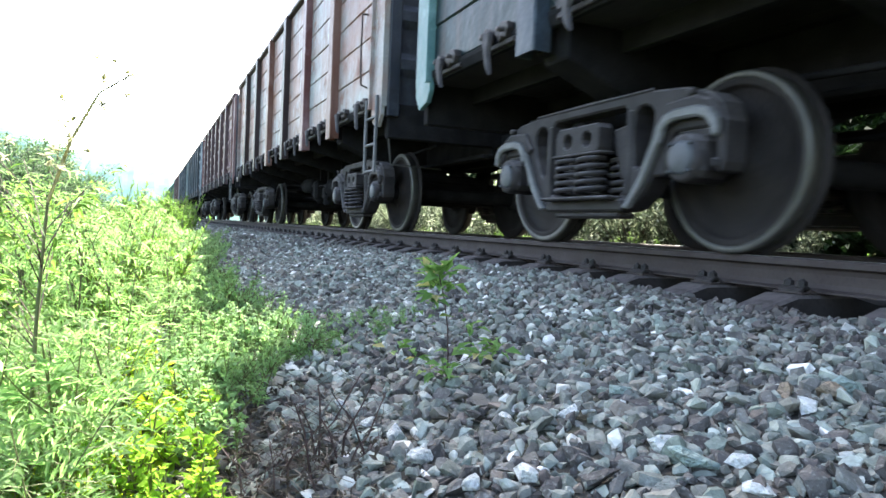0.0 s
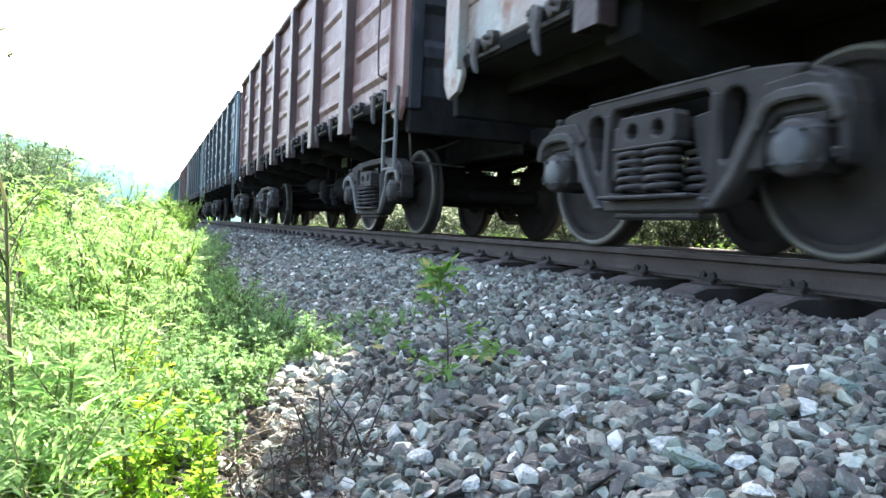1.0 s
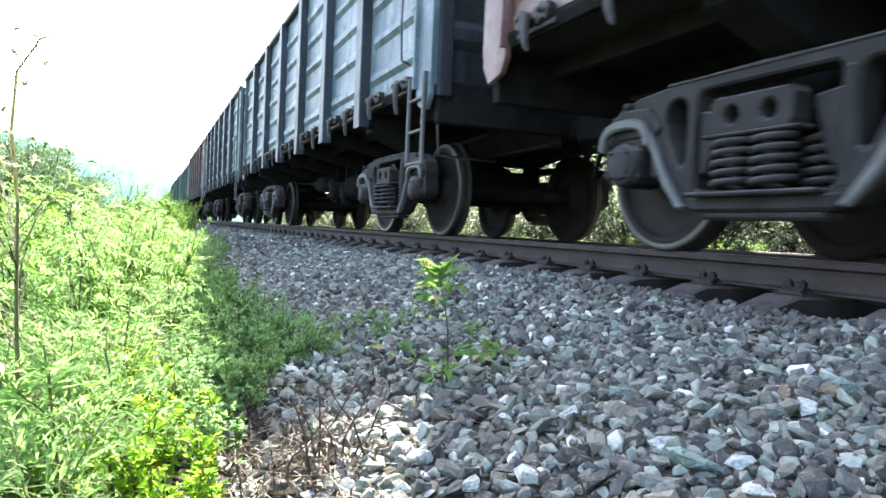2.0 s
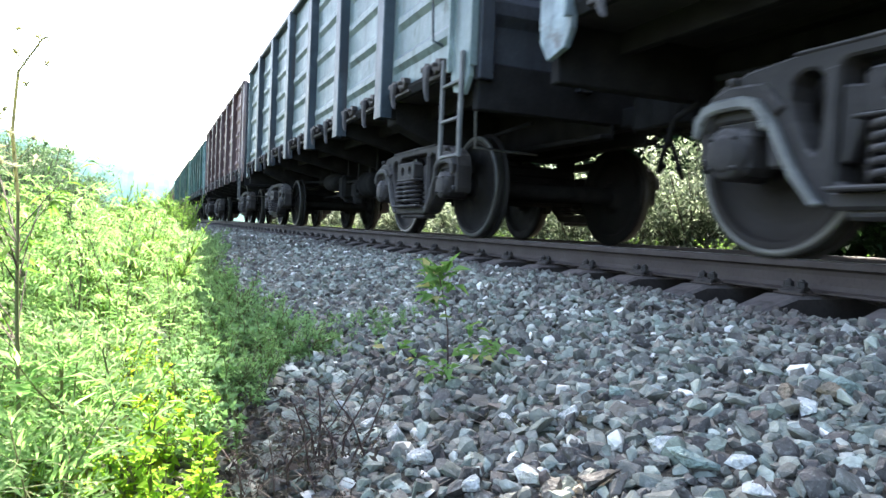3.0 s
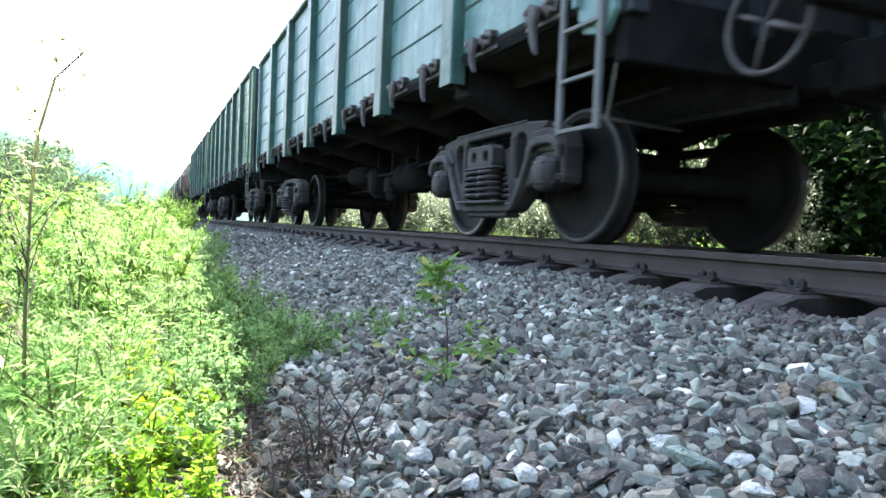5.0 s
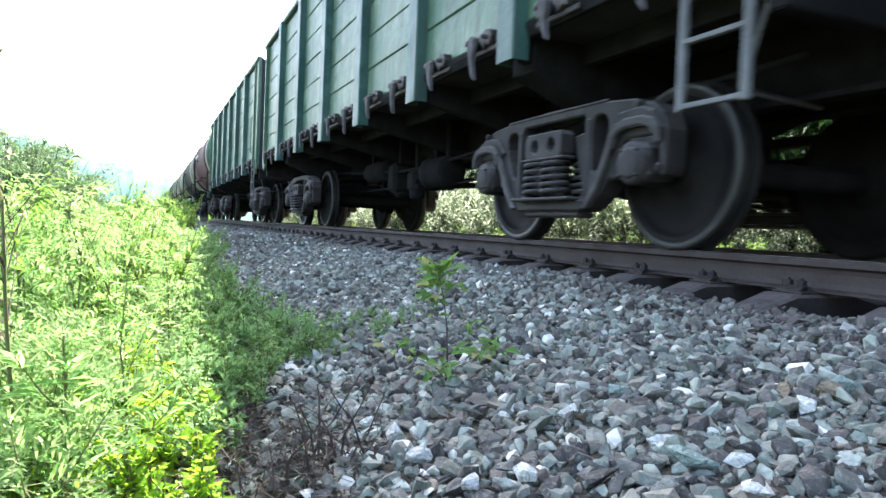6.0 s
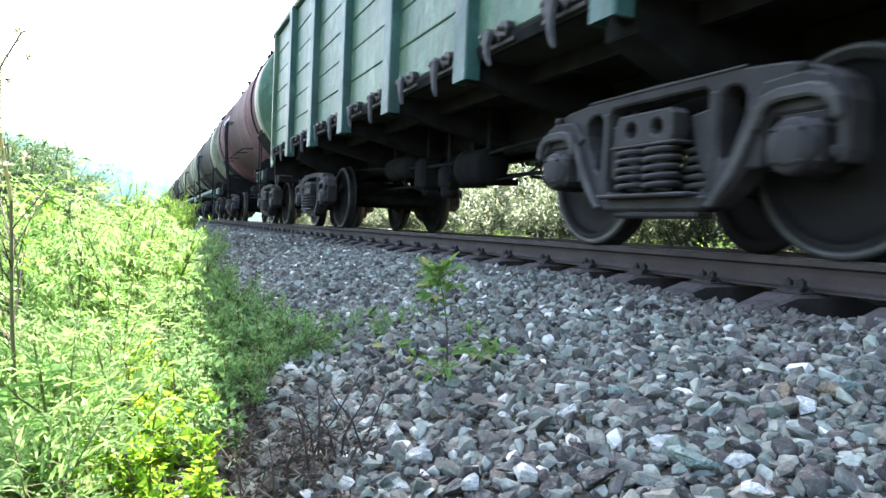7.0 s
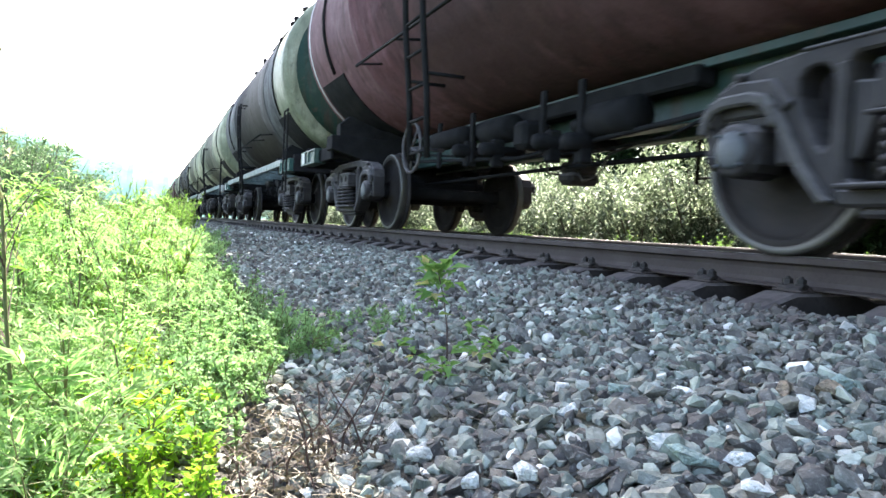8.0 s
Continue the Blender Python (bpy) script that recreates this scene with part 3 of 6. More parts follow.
def side_frame_mesh():
    """Cast side frame of a three-piece bogie: arched top, two pedestals, two tapered windows and the spring opening."""
    right = [(0.0, 0.900), (0.45, 0.893), (0.86, 0.855), (1.03, 0.805), (1.115, 0.745), (1.150, 0.65), (1.150, 0.45), (1.130, 0.40), (1.100, 0.40),
             (1.09, 0.56), (1.05, 0.63), (0.79, 0.63), (0.74, 0.56), (0.73, 0.40), (0.645, 0.40), (0.56, 0.305), (0.47, 0.235), (0.38, 0.212), (0.0, 0.208)]
    outline = right + [(-y, z) for y, z in right[::-1]][1:-1]
    window = [(0.478, 0.47), (0.502, 0.446), (0.535, 0.475), (0.598, 0.60), (0.628, 0.69), (0.626, 0.755), (0.600, 0.790), (0.550, 0.806), (0.500, 0.798), (0.472, 0.765), (0.464, 0.68)]
    opening = [(-0.34, 0.295), (0.34, 0.295), (0.382, 0.33), (0.395, 0.42), (0.395, 0.795), (0.370, 0.822), (-0.370, 0.822), (-0.395, 0.795), (-0.395, 0.42), (-0.382, 0.33)]
    g = G().prism(outline, -0.075, 0.075, "x", [window, [(-y, z) for y, z in window[::-1]], opening], 0.016)
    # ribs of the cast section, proud of its face
    for s in (-1, 1):
        g.prism([(s * y, z) for y, z in ((0.70, 0.62), (0.77, 0.690), (0.92, 0.715), (1.03, 0.690), (1.08, 0.60), (1.125, 0.59), (1.132, 0.66), (1.06, 0.765), (0.95, 0.800), (0.75, 0.785), (0.640, 0.66))], -0.100, -0.06, "x", (), 0.013)
        g.prism([(s * y, z) for y, z in ((0.400, 0.30), (0.435, 0.31), (0.458, 0.46), (0.452, 0.79), (0.400, 0.80))], -0.084, -0.06, "x", (), 0.008)
        g.lathe([(-0.110, 0.0), (-0.110, 0.020), (-0.07, 0.024)], 10, "x", (0, s * 0.93, 0.815))
        g.box(-0.10, 0.06, s * 1.090, s * 1.120, 0.42, 0.47, 0.01)
    g.box(-0.100, -0.06, -0.41, 0.41, 0.212, 0.288, 0.014)
    g.box(-0.082, -0.06, -0.62, 0.62, 0.868, 0.892, 0.010)
    g.box(-0.175, 0.115, -0.37, 0.37, 0.280, 0.303, 0.008)
    g.box(-0.070, 0.070, -0.34, 0.34, 0.172, 0.214, 0.014)
    return g


def spring_mesh():
    n, turn = 84, 5.2
    path = [(0.088 * math.cos(2 * math.pi * turn * k / n), 0.088 * math.sin(2 * math.pi * turn * k / n), 0.318 + 0.240 * k / n) for k in range(n + 1)]
    return G().tube(path, 0.0166, 6)


def bolster_end_mesh():
    """Outer end of the bolster with its two core holes, outer face towards -x."""
    ring = lambda y: [(y + 0.046 * math.cos(a * math.pi / 5), 0.655 + 0.046 * math.sin(a * math.pi / 5)) for a in range(10)]
    g = G().prism([(-0.235, 0.60), (-0.215, 0.568), (0.215, 0.568), (0.235, 0.60), (0.235, 0.715), (0.205, 0.745), (-0.205, 0.745), (-0.235, 0.715)], -0.150, -0.04, "x", [ring(-0.105), ring(0.105)], 0.010)
    return g.box(-0.160, -0.05, -0.27, 0.27, 0.556, 0.574, 0.006)


def friction_wedge_mesh():
    """Wedge between bolster and column, tapering downwards; the column stands towards +y."""
    return G().prism([(0.255, 0.70), (0.390, 0.72), (0.390, 0.40), (0.345, 0.40), (0.290, 0.56)], -0.060, 0.05, "x", (), 0.010)


def axle_box_mesh():
    """Journal box under its saddle, outer face towards -x."""
    g = G().box(-0.125, 0.10, -0.128, 0.128, 0.375, 0.590, 0.035)
    g.box(-0.06, 0.06, -0.12, 0.12, 0.58, 0.632, 0.01)
    g.lathe([(-0.140, 0.0), (-0.140, 0.105), (-0.130, 0.120), (-0.10, 0.128), (0.10, 0.128), (0.10, 0.0)], 24, at=(0, 0, WHEEL_R))
    return g


def arch_mesh():
    """Worn arch of the side frame over its axle box, running on into the slanting leg; the bogie's middle lies towards -y."""
    rim = [(-0.190, 0.560), (-0.172, 0.628), (-0.135, 0.664), (-0.07, 0.680), (0.07, 0.680), (0.135, 0.664), (0.172, 0.628), (0.190, 0.560)]
    out = [(0.226, 0.575), (0.210, 0.662), (0.162, 0.715), (0.08, 0.738), (-0.08, 0.738), (-0.162, 0.715), (-0.210, 0.662), (-0.226, 0.575)]
    g = G().prism(rim + out, -0.135, -0.09, "x", (), 0.012)
    g.prism([(-0.176, 0.640), (-0.214, 0.655), (-0.268, 0.565), (-0.360, 0.400), (-0.468, 0.262), (-0.505, 0.236), (-0.450, 0.222), (-0.330, 0.360), (-0.226, 0.550)], -0.118, -0.07, "x", (), 0.010)
    return g


def axle_cover_mesh():
    """Round cover with its ring of bolts."""
    g = G().lathe([(-0.150, 0.0), (-0.150, 0.070), (-0.144, 0.088), (-0.138, 0.090)], 20, at=(0, 0, WHEEL_R))
    for k in range(4):
        a = k * math.pi / 2 + 0.785
        g.lathe([(-0.158, 0.0), (-0.158, 0.010), (-0.135, 0.010)], 6, at=(0, 0.098 * math.cos(a), WHEEL_R + 0.098 * math.sin(a)))
    return g


def bolster_mesh():
    g = G().box(-0.985, 0.985, -0.24, 0.24, 0.575, 0.70, 0.03)
    g.box(-0.75, 0.75, -0.20, 0.20, 0.42, 0.80, 0.04)
    g.lathe([(0.78, 0.0), (0.78, 0.17), (0.86, 0.16), (0.86, 0.0)], 20, "z")
    for s in (-1, 1):
        g.box(s * 0.70, s * 0.82, -0.12, 0.12, 0.78, 0.90, 0.01)
    return g


def brake_beam_mesh():
    """Brake beam with a shoe at each wheel, wheels lying towards +y."""
    g = G().tube([(-0.80, 0, 0.42), (0.80, 0, 0.42)], 0.032, 8)
    g.tube([(-0.75, 0, 0.40), (0, -0.24, 0.40), (0.75, 0, 0.40)], 0.022, 8)
    for s in (-1, 1):
        arc = [(0.02 + 0.52 - 0.50 * math.cos(a), 0.4785 + 0.50 * math.sin(a)) for a in (-0.36, -0.18, 0, 0.18, 0.36)]
        g.prism(arc + [(y - 0.05, z) for y, z in arc[::-1]], s * 0.79 - 0.045, s * 0.79 + 0.045, "x", (), 0.006)
        g.tube([(s * 0.72, -0.05, 0.42), (s * 0.70, -0.12, 0.80)], 0.016, 6)
    return g


WHEELSETS = []
TRAIN = []                         # (wagon, place of its centre behind the leading wheel of the second wagon)


def bogie(wagon, y, cap, pale=False, oily=False):
    """A two-axle freight bogie under a wagon, with its turning wheelsets."""
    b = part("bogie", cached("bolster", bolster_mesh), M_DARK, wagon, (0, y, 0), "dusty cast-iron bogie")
    for side in (-1, 1):
        turn = pose(side * 1.050, 0, 0, 0, 0, 0 if side < 0 else 180)
        part("side_frame", cached("side_frame", side_frame_mesh), M_IRON, b, turn)
        for sx, sy in ((0.105, -0.112), (0.105, 0.112), (-0.065, -0.24), (-0.065, 0.0), (-0.065, 0.24)):
            part("coil_spring", cached("coil_spring", spring_mesh), M_IRON, b, (side * (1.050 + sx), sy, 0))
        part("bolster_end", cached("bolster_end", bolster_end_mesh), M_IRON, b, turn)
        for s in (-1, 1):
            wedge = cached(f"friction_wedge_{s}", friction_wedge_mesh)
            if s < 0 and not wedge.get("turned"):
                wedge.transform(Matrix.Diagonal((1, -1, 1, 1)))
                wedge.flip_normals()
                wedge["turned"] = 1
            part("friction_wedge", wedge, M_IRON, b, turn)
        for s in (-1, 1):
            t = pose(side * 1.050, s * BASE, 0, 0, 0, 0 if side < 0 else 180)
            part("axle_box", cached("axle_box", axle_box_mesh), M_IRON, b, t)
            arch = cached(f"pedestal_arch_{side * s}", arch_mesh)
            if side * s > 0 and not arch.get("turned"):
                arch.transform(Matrix.Diagonal((1, -1, 1, 1)))
                arch.flip_normals()
                arch["turned"] = 1
            part("pedestal_arch", arch, M_PALE if pale else M_DUSTY, b, t)
            part("axle_cover", cached("axle_cover", axle_cover_mesh), cap, b, t, "grey bolted axle cover")
    for s in (-1, 1):
        part("brake_beam", cached("brake_beam", brake_beam_mesh), M_DARK, b, pose(0, s * (BASE - 0.56), 0, 0, 0, 0 if s > 0 else 180))
        ws = part("wheelset", cached("axle", lambda: G().lathe([(-1.1, 0.06), (-0.93, 0.065), (-0.90, 0.085), (-0.78, 0.095), (-0.70, 0.095), (-0.6, 0.083),
                  (0.6, 0.083), (0.70, 0.095), (0.78, 0.095), (0.90, 0.085), (0.93, 0.065), (1.1, 0.06)], 20)), M_DARK, wagon, (0, y + s * BASE, WHEEL_R))
        for side in (-1, 1):
            t = pose(side * 0.785, 0, 0, 0, 0, 0 if side < 0 else 180)
            part("wheel", cached("wheel", wheel_mesh), M_WHEEL_OILY if oily else M_WHEEL, ws, t)
            part("tread", cached("tread", tread_mesh), M_TREAD_DULL if oily else M_TREAD, ws, t, "worn running tread")
        WHEELSETS.append((ws, y + s * BASE))


def coupler_mesh():
    """Automatic knuckle coupler pointing to -y, its face at y = 0."""
    g = G().box(-0.09, 0.09, 0.30, 1.0, 0.96, 1.13, 0.02)
    g.prism([(-0.17, 0.0), (-0.05, 0.02), (-0.02, 0.12), (0.06, 0.13), (0.10, -0.03), (0.20, -0.02), (0.22, 0.20), (0.12, 0.36), (-0.10, 0.36), (-0.20, 0.20)], 0.90, 1.18, "z", (), 0.015)
    g.tube([(0.30, 0.45, 1.10), (0.26, 0.30, 0.85), (0.10, 0.26, 0.80)], 0.012, 6)
    return g


def air_hose_mesh():
    return G().tube([(0.33, 0.62, 0.98), (0.33, 0.40, 0.90), (0.30, 0.25, 0.66), (0.22, 0.12, 0.56), (0.08, 0.02, 0.62)], 0.022, 8)


def add_couplers(w, half):
    for s in (-1, 1):
        t = pose(0, s * half, 0, 0, 0, 0 if s < 0 else 180)
        part("coupler", cached("coupler", coupler_mesh), M_DARK, w, t)
        part("air_hose", cached("air_hose", air_hose_mesh), M_DARK, w, t)


# ---- train: open wagons ----
HALF, BODY, BOGIE_Y = 6.96, 6.45, 4.325
WALL, POST = 1.455, 1.565
FLOOR, TOP = 1.40, 3.71
POSTS_Y = [-4.40 + 1.76 * k for k in range(6)]
EDGES_Y = [-BODY + 0.20, *POSTS_Y, BODY - 0.20]


def panel_mesh(length):
    """One bay of the side wall, outer face at x = 0 looking to -x, from y = 0 to its length."""
    return G().box(0.004, 0.05, 0, length, FLOOR, TOP - 0.10, 0.004)


def board_mesh(length):
    """One long pressed board of the wall, its lower edge at z = 0."""
    return G().box(-0.010, 0.012, 0, length, 0.006, 0.362, 0.009)


def rib_mesh(length):
    """One pressed stiffening rib, centred on z = 0."""
    h, d, y0, y1 = 0.085, 0.034, 0.0, length
    vs = [(0.006, y0, -h), (0.006, y1, -h), (0.006, y1, h), (0.006, y0, h),
          (-d, y0 + 0.10, -0.03), (-d, y1 - 0.10, -0.03), (-d, y1 - 0.10, 0.03), (-d, y0 + 0.10, 0.03)]
    return G().add(vs, [(4, 5, 6, 7), (0, 1, 5, 4), (1, 2, 6, 5), (2, 3, 7, 6), (3, 0, 4, 7), (0, 3, 2, 1)])


def side_panel(w, length, style, paint, at, start=0.0):
    """A bay of the wall with its boards or ribs."""
    ob = part("side_panel", cached(f"panel_{length:.2f}", lambda: panel_mesh(length)), paint, w, at)
    ob.color = (0.03 * len(TRAIN) + 0.01, 0.2 + 0.01 * start, 0.0, 1)       # the paint's patches run on from bay to bay
    if style == "planked":
        for k in range(6):
            board = part("board", cached(f"board_{length:.2f}", lambda: board_mesh(length)), paint, ob, (-0.003 * (k % 2), 0, FLOOR + 0.368 * k + 0.004))
            board.color = (*ob.color[:2], 0.01 * (FLOOR + 0.368 * k), 1)
    else:
        for k, z in enumerate((1.66, 2.05, 2.44, 2.83, 3.22)):
            inset = 0.24 if k % 2 else 0.15
            size = length - 2 * inset
            rib = part("rib", cached(f"rib_{size:.2f}", lambda: rib_mesh(size)), paint, ob, (0, inset, z))
            rib.color = (ob.color[0], ob.color[1] + 0.01 * inset, 0.01 * z, 1)


def post_mesh():
    """Pressed hat-section post, outer face to -x, foot reaching below the wall."""
    w, d, t = 0.115, POST - WALL, 0.014
    return G().prism([(-d, -w + 0.012), (-d, w - 0.012), (-d + 0.012, w), (0.01, w), (0.01, w - t), (-d + t, w - t), (-d + t, t - w), (0.01, t - w), (0.01, -w), (-d + 0.012, -w)], 1.165, TOP - 0.06, "z")


def corner_mesh():
    """Corner plate with its pointed foot; y = 0 is the wagon's end, the plate runs to +y."""
    g = G().prism([(0.0, TOP - 0.05), (0.0, 1.22), (0.09, 1.095), (0.27, 1.14), (0.33, 1.24), (0.33, TOP - 0.05)], -0.045, 0.0, "x", (), 0.006)
    g.box(-0.045, 0.10, -0.012, 0.012, 1.30, TOP - 0.05, 0.004)
    g.box(-0.085, -0.03, 0.305, 0.335, 1.30, TOP - 0.05, 0.004)
    return g


def end_wall_mesh():
    """Sheet of the end wall, outer face to -y."""
    return G().box(-WALL, WALL, 0.0, 0.05, FLOOR - 0.1, TOP - 0.04, 0.006)


def end_beam_mesh():
    """One broad pressed beam across the end wall."""
    return G().prism([(0.004, -0.13), (-0.06, -0.05), (-0.06, 0.05), (0.004, 0.13)], -WALL + 0.12, WALL - 0.12, "x")


def end_post_mesh():
    return G().box(-0.06, 0.06, -0.09, 0.01, FLOOR - 0.2, TOP - 0.06, 0.008)


def latch_mesh():
    """Floor-hatch lock under the wall's edge: hinge lugs, a cam with its pin and a notched bracket."""
    g = G()
    g.prism([(-0.20, 1.405), (-0.185, 1.455), (-0.09, 1.475), (-0.07, 1.440), (-0.01, 1.455), (0.005, 1.400), (-0.04, 1.372), (-0.075, 1.335), (-0.115, 1.372), (-0.165, 1.345)], -0.070, -0.010, "x", (), 0.006)
    g.prism([(0.045, 1.435), (0.125, 1.475), (0.175, 1.445), (0.185, 1.385), (0.150, 1.340), (0.105, 1.375), (0.060, 1.355)], -0.078, -0.010, "x", (), 0.006)
    g.lathe([(-0.120, 0.0), (-0.120, 0.022), (-0.01, 0.022)], 8, "x", (0, 0.105, 1.405))
    g.lathe([(-0.108, 0.0), (-0.108, 0.018), (-0.01, 0.018)], 8, "x", (0, -0.120, 1.412))
    g.box(-0.045, 0.0, -0.24, 0.22, 1.315, 1.350, 0.006)
    return g


def hook_mesh(drop):
    """Claw of the lock: broad at its pin, tapering to a bent point."""
    z = lambda t: 1.415 - drop * t
    edge = [(0.052, z(-0.04)), (0.056, z(0.18)), (0.030, z(0.42)), (0.012, z(0.66)), (-0.022, z(0.88)), (-0.060, z(1.0))]
    back = [(-0.050, z(0.86)), (-0.036, z(0.66)), (-0.030, z(0.42)), (-0.048, z(0.20)), (-0.046, z(0.0))]
    return G().prism(edge + back, -0.125, -0.088, "x", (), 0.007)


def hatch_edge_mesh(length):
    """Outer edge of a floor hatch, a bent strip under the wall."""
    return G().prism([(-0.012, 1.30), (-0.035, 1.36), (-0.035, 1.395), (0.03, 1.395), (0.03, 1.30)], 0.14, length - 0.14, "y", (), 0.005)


def sill_mesh():
    return G().box(-0.07, 0.0, -BODY + 0.1, BODY - 0.1, 1.20, FLOOR - 0.012, 0.006)


def floor_mesh():
    return G().box(-WALL + 0.05, WALL - 0.05, -BODY + 0.05, BODY - 0.05, FLOOR - 0.06, FLOOR - 0.005, 0.006)


def underframe_mesh():
    """Centre sill with its cross bearers and end beams."""
    g = G()
    for s in (-1, 1):
        g.box(s * 0.16, s * 0.19, -BODY, BODY, 0.88, 1.34, 0.006)
        g.box(s * 0.16, s * 0.30, -BODY, BODY, 0.86, 0.90, 0.006)
        g.box(-WALL + 0.04, WALL - 0.04, s * (BODY - 0.10), s * BODY, 0.98, 1.34, 0.01)
    g.box(-0.30, 0.30, -BODY, BODY, 1.30, 1.345, 0.006)
    for y in POSTS_Y:
        for s in (-1, 1):
            g.prism([(s * 0.18, 0.90), (s * 0.18, 1.34), (s * 1.44, 1.34), (s * 1.44, 1.18)], y - 0.05, y + 0.05, "y", (), 0.006)
    for s in (-1, 1):
        g.prism([(-1.38, 1.34), (-1.38, 1.12), (-0.8, 0.88), (0.8, 0.88), (1.38, 1.12), (1.38, 1.34)], s * BOGIE_Y - 0.14, s * BOGIE_Y + 0.14, "y", (), 0.01)
    return g


def ladder_mesh():
    g = G()
    for y in (-0.18, 0.18):
        g.box(-0.014, 0.014, y - 0.022, y + 0.022, 0.62, 1.42, 0.005)
    for z in (0.64, 0.92, 1.20):
        g.box(-0.016, 0.016, -0.18, 0.18, z - 0.012, z + 0.012, 0.004)
    return g


def grab_mesh():
    """Bent handrail on the side wall by the corner."""
    return G().tube([(0.02, 0.05, 2.42), (-0.07, 0.05, 2.42), (-0.09, 0.0, 2.38), (-0.085, 0.01, 2.2), (-0.08, 0.04, 2.0), (-0.085, 0.0, 1.75), (-0.08, -0.01, 1.62), (0.02, -0.03, 1.58)], 0.011, 6)


def brake_gear_mesh():
    """Air reservoir, distributor, brake cylinder, levers and rods hanging under the centre sill."""
    g = G().lathe([(-0.46, 0.0), (-0.44, 0.12), (-0.40, 0.155), (0.40, 0.155), (0.44, 0.12), (0.46, 0.0)], 18, "y", (-0.46, 1.55, 0.86))
    g.lathe([(-0.28, 0.0), (-0.28, 0.17), (-0.24, 0.19), (0.20, 0.19), (0.22, 0.21), (0.26, 0.21), (0.26, 0.05), (0.55, 0.05), (0.55, 0.0)], 18, "y", (-0.46, -0.85, 0.72))
    g.box(-0.62, -0.34, 0.46, 0.76, 0.52, 0.92, 0.05)
    g.box(-0.56, -0.30, 0.50, 0.66, 0.46, 0.56, 0.04)
    g.box(-0.58, -0.36, -0.20, 0.10, 0.50, 0.80, 0.06)
    g.lathe([(0.42, 0.0), (0.42, 0.08), (0.46, 0.10), (0.56, 0.10), (0.58, 0.07)], 12, "z", (-0.47, -0.05, 0))
    for y in (-1.05, -0.68, 0.60, 1.25, 1.85, -0.05):
        g.box(-0.50, -0.46, y - 0.035, y + 0.035, 0.72, 1.32, 0.006)
        g.box(-0.50, -0.18, y - 0.02, y + 0.02, 0.92, 0.98, 0.006)
    g.tube([(-0.30, -3.2, 0.62), (-0.12, -0.4, 0.66), (-0.12, 0.6, 0.66), (-0.30, 3.2, 0.62)], 0.020, 6)
    g.tube([(-0.62, -5.9, 1.02), (-0.55, -3.0, 0.92), (-0.5, -1.4, 0.86), (-0.52, -0.6, 0.80), (-0.54, 0.5, 0.80), (-0.55, 3.0, 0.92), (-0.62, 5.9, 1.02)], 0.021, 6)
    g.tube([(-0.42, 0.62, 0.60), (-0.40, 1.0, 0.56), (-0.40, 1.6, 0.62), (-0.42, 2.1, 0.86)], 0.012, 6)
    g.tube([(-0.44, -0.10, 0.62), (-0.40, -0.45, 0.56), (-0.42, -1.7, 0.60), (-0.40, -2.6, 0.84)], 0.013, 6)
    g.tube([(0.45, -5.9, 1.0), (0.45, 5.9, 1.0)], 0.018, 6)
    for y in (-0.28, 0.52):
        g.prism([(-0.60, 0.60), (-0.60, 0.66), (-0.15, 0.69), (0.30, 0.66), (0.30, 0.60), (-0.15, 0.57)], y - 0.02, y + 0.02, "y", (), 0.006)
    for y in (-2.3, -1.6, 1.5, 2.4):
        g.box(-0.14, -0.10, y - 0.03, y + 0.03, 0.60, 0.95, 0.006)
        g.box(-0.30, -0.10, y - 0.03, y + 0.03, 0.58, 0.61, 0.006)
    return g


def release_rod_mesh():
    return G().tube([(-1.38, -0.16, 1.22), (-1.34, -0.02, 0.98), (-1.25, 0.16, 0.74), (-0.6, 0.28, 0.74)], 0.012, 6)


def text_bars_mesh():
    """Unreadable stencilled lines, as plain bars."""
    g = G()
    for k, (a, b) in enumerate(((0.0, 0.62), (0.0, 0.45), (0.0, 0.55))):
        g.box(-0.010, 0.004, a + 0.08, b + 0.08, 3.22 - 0.24 * k, 3.34 - 0.24 * k, 0.001)
    return g


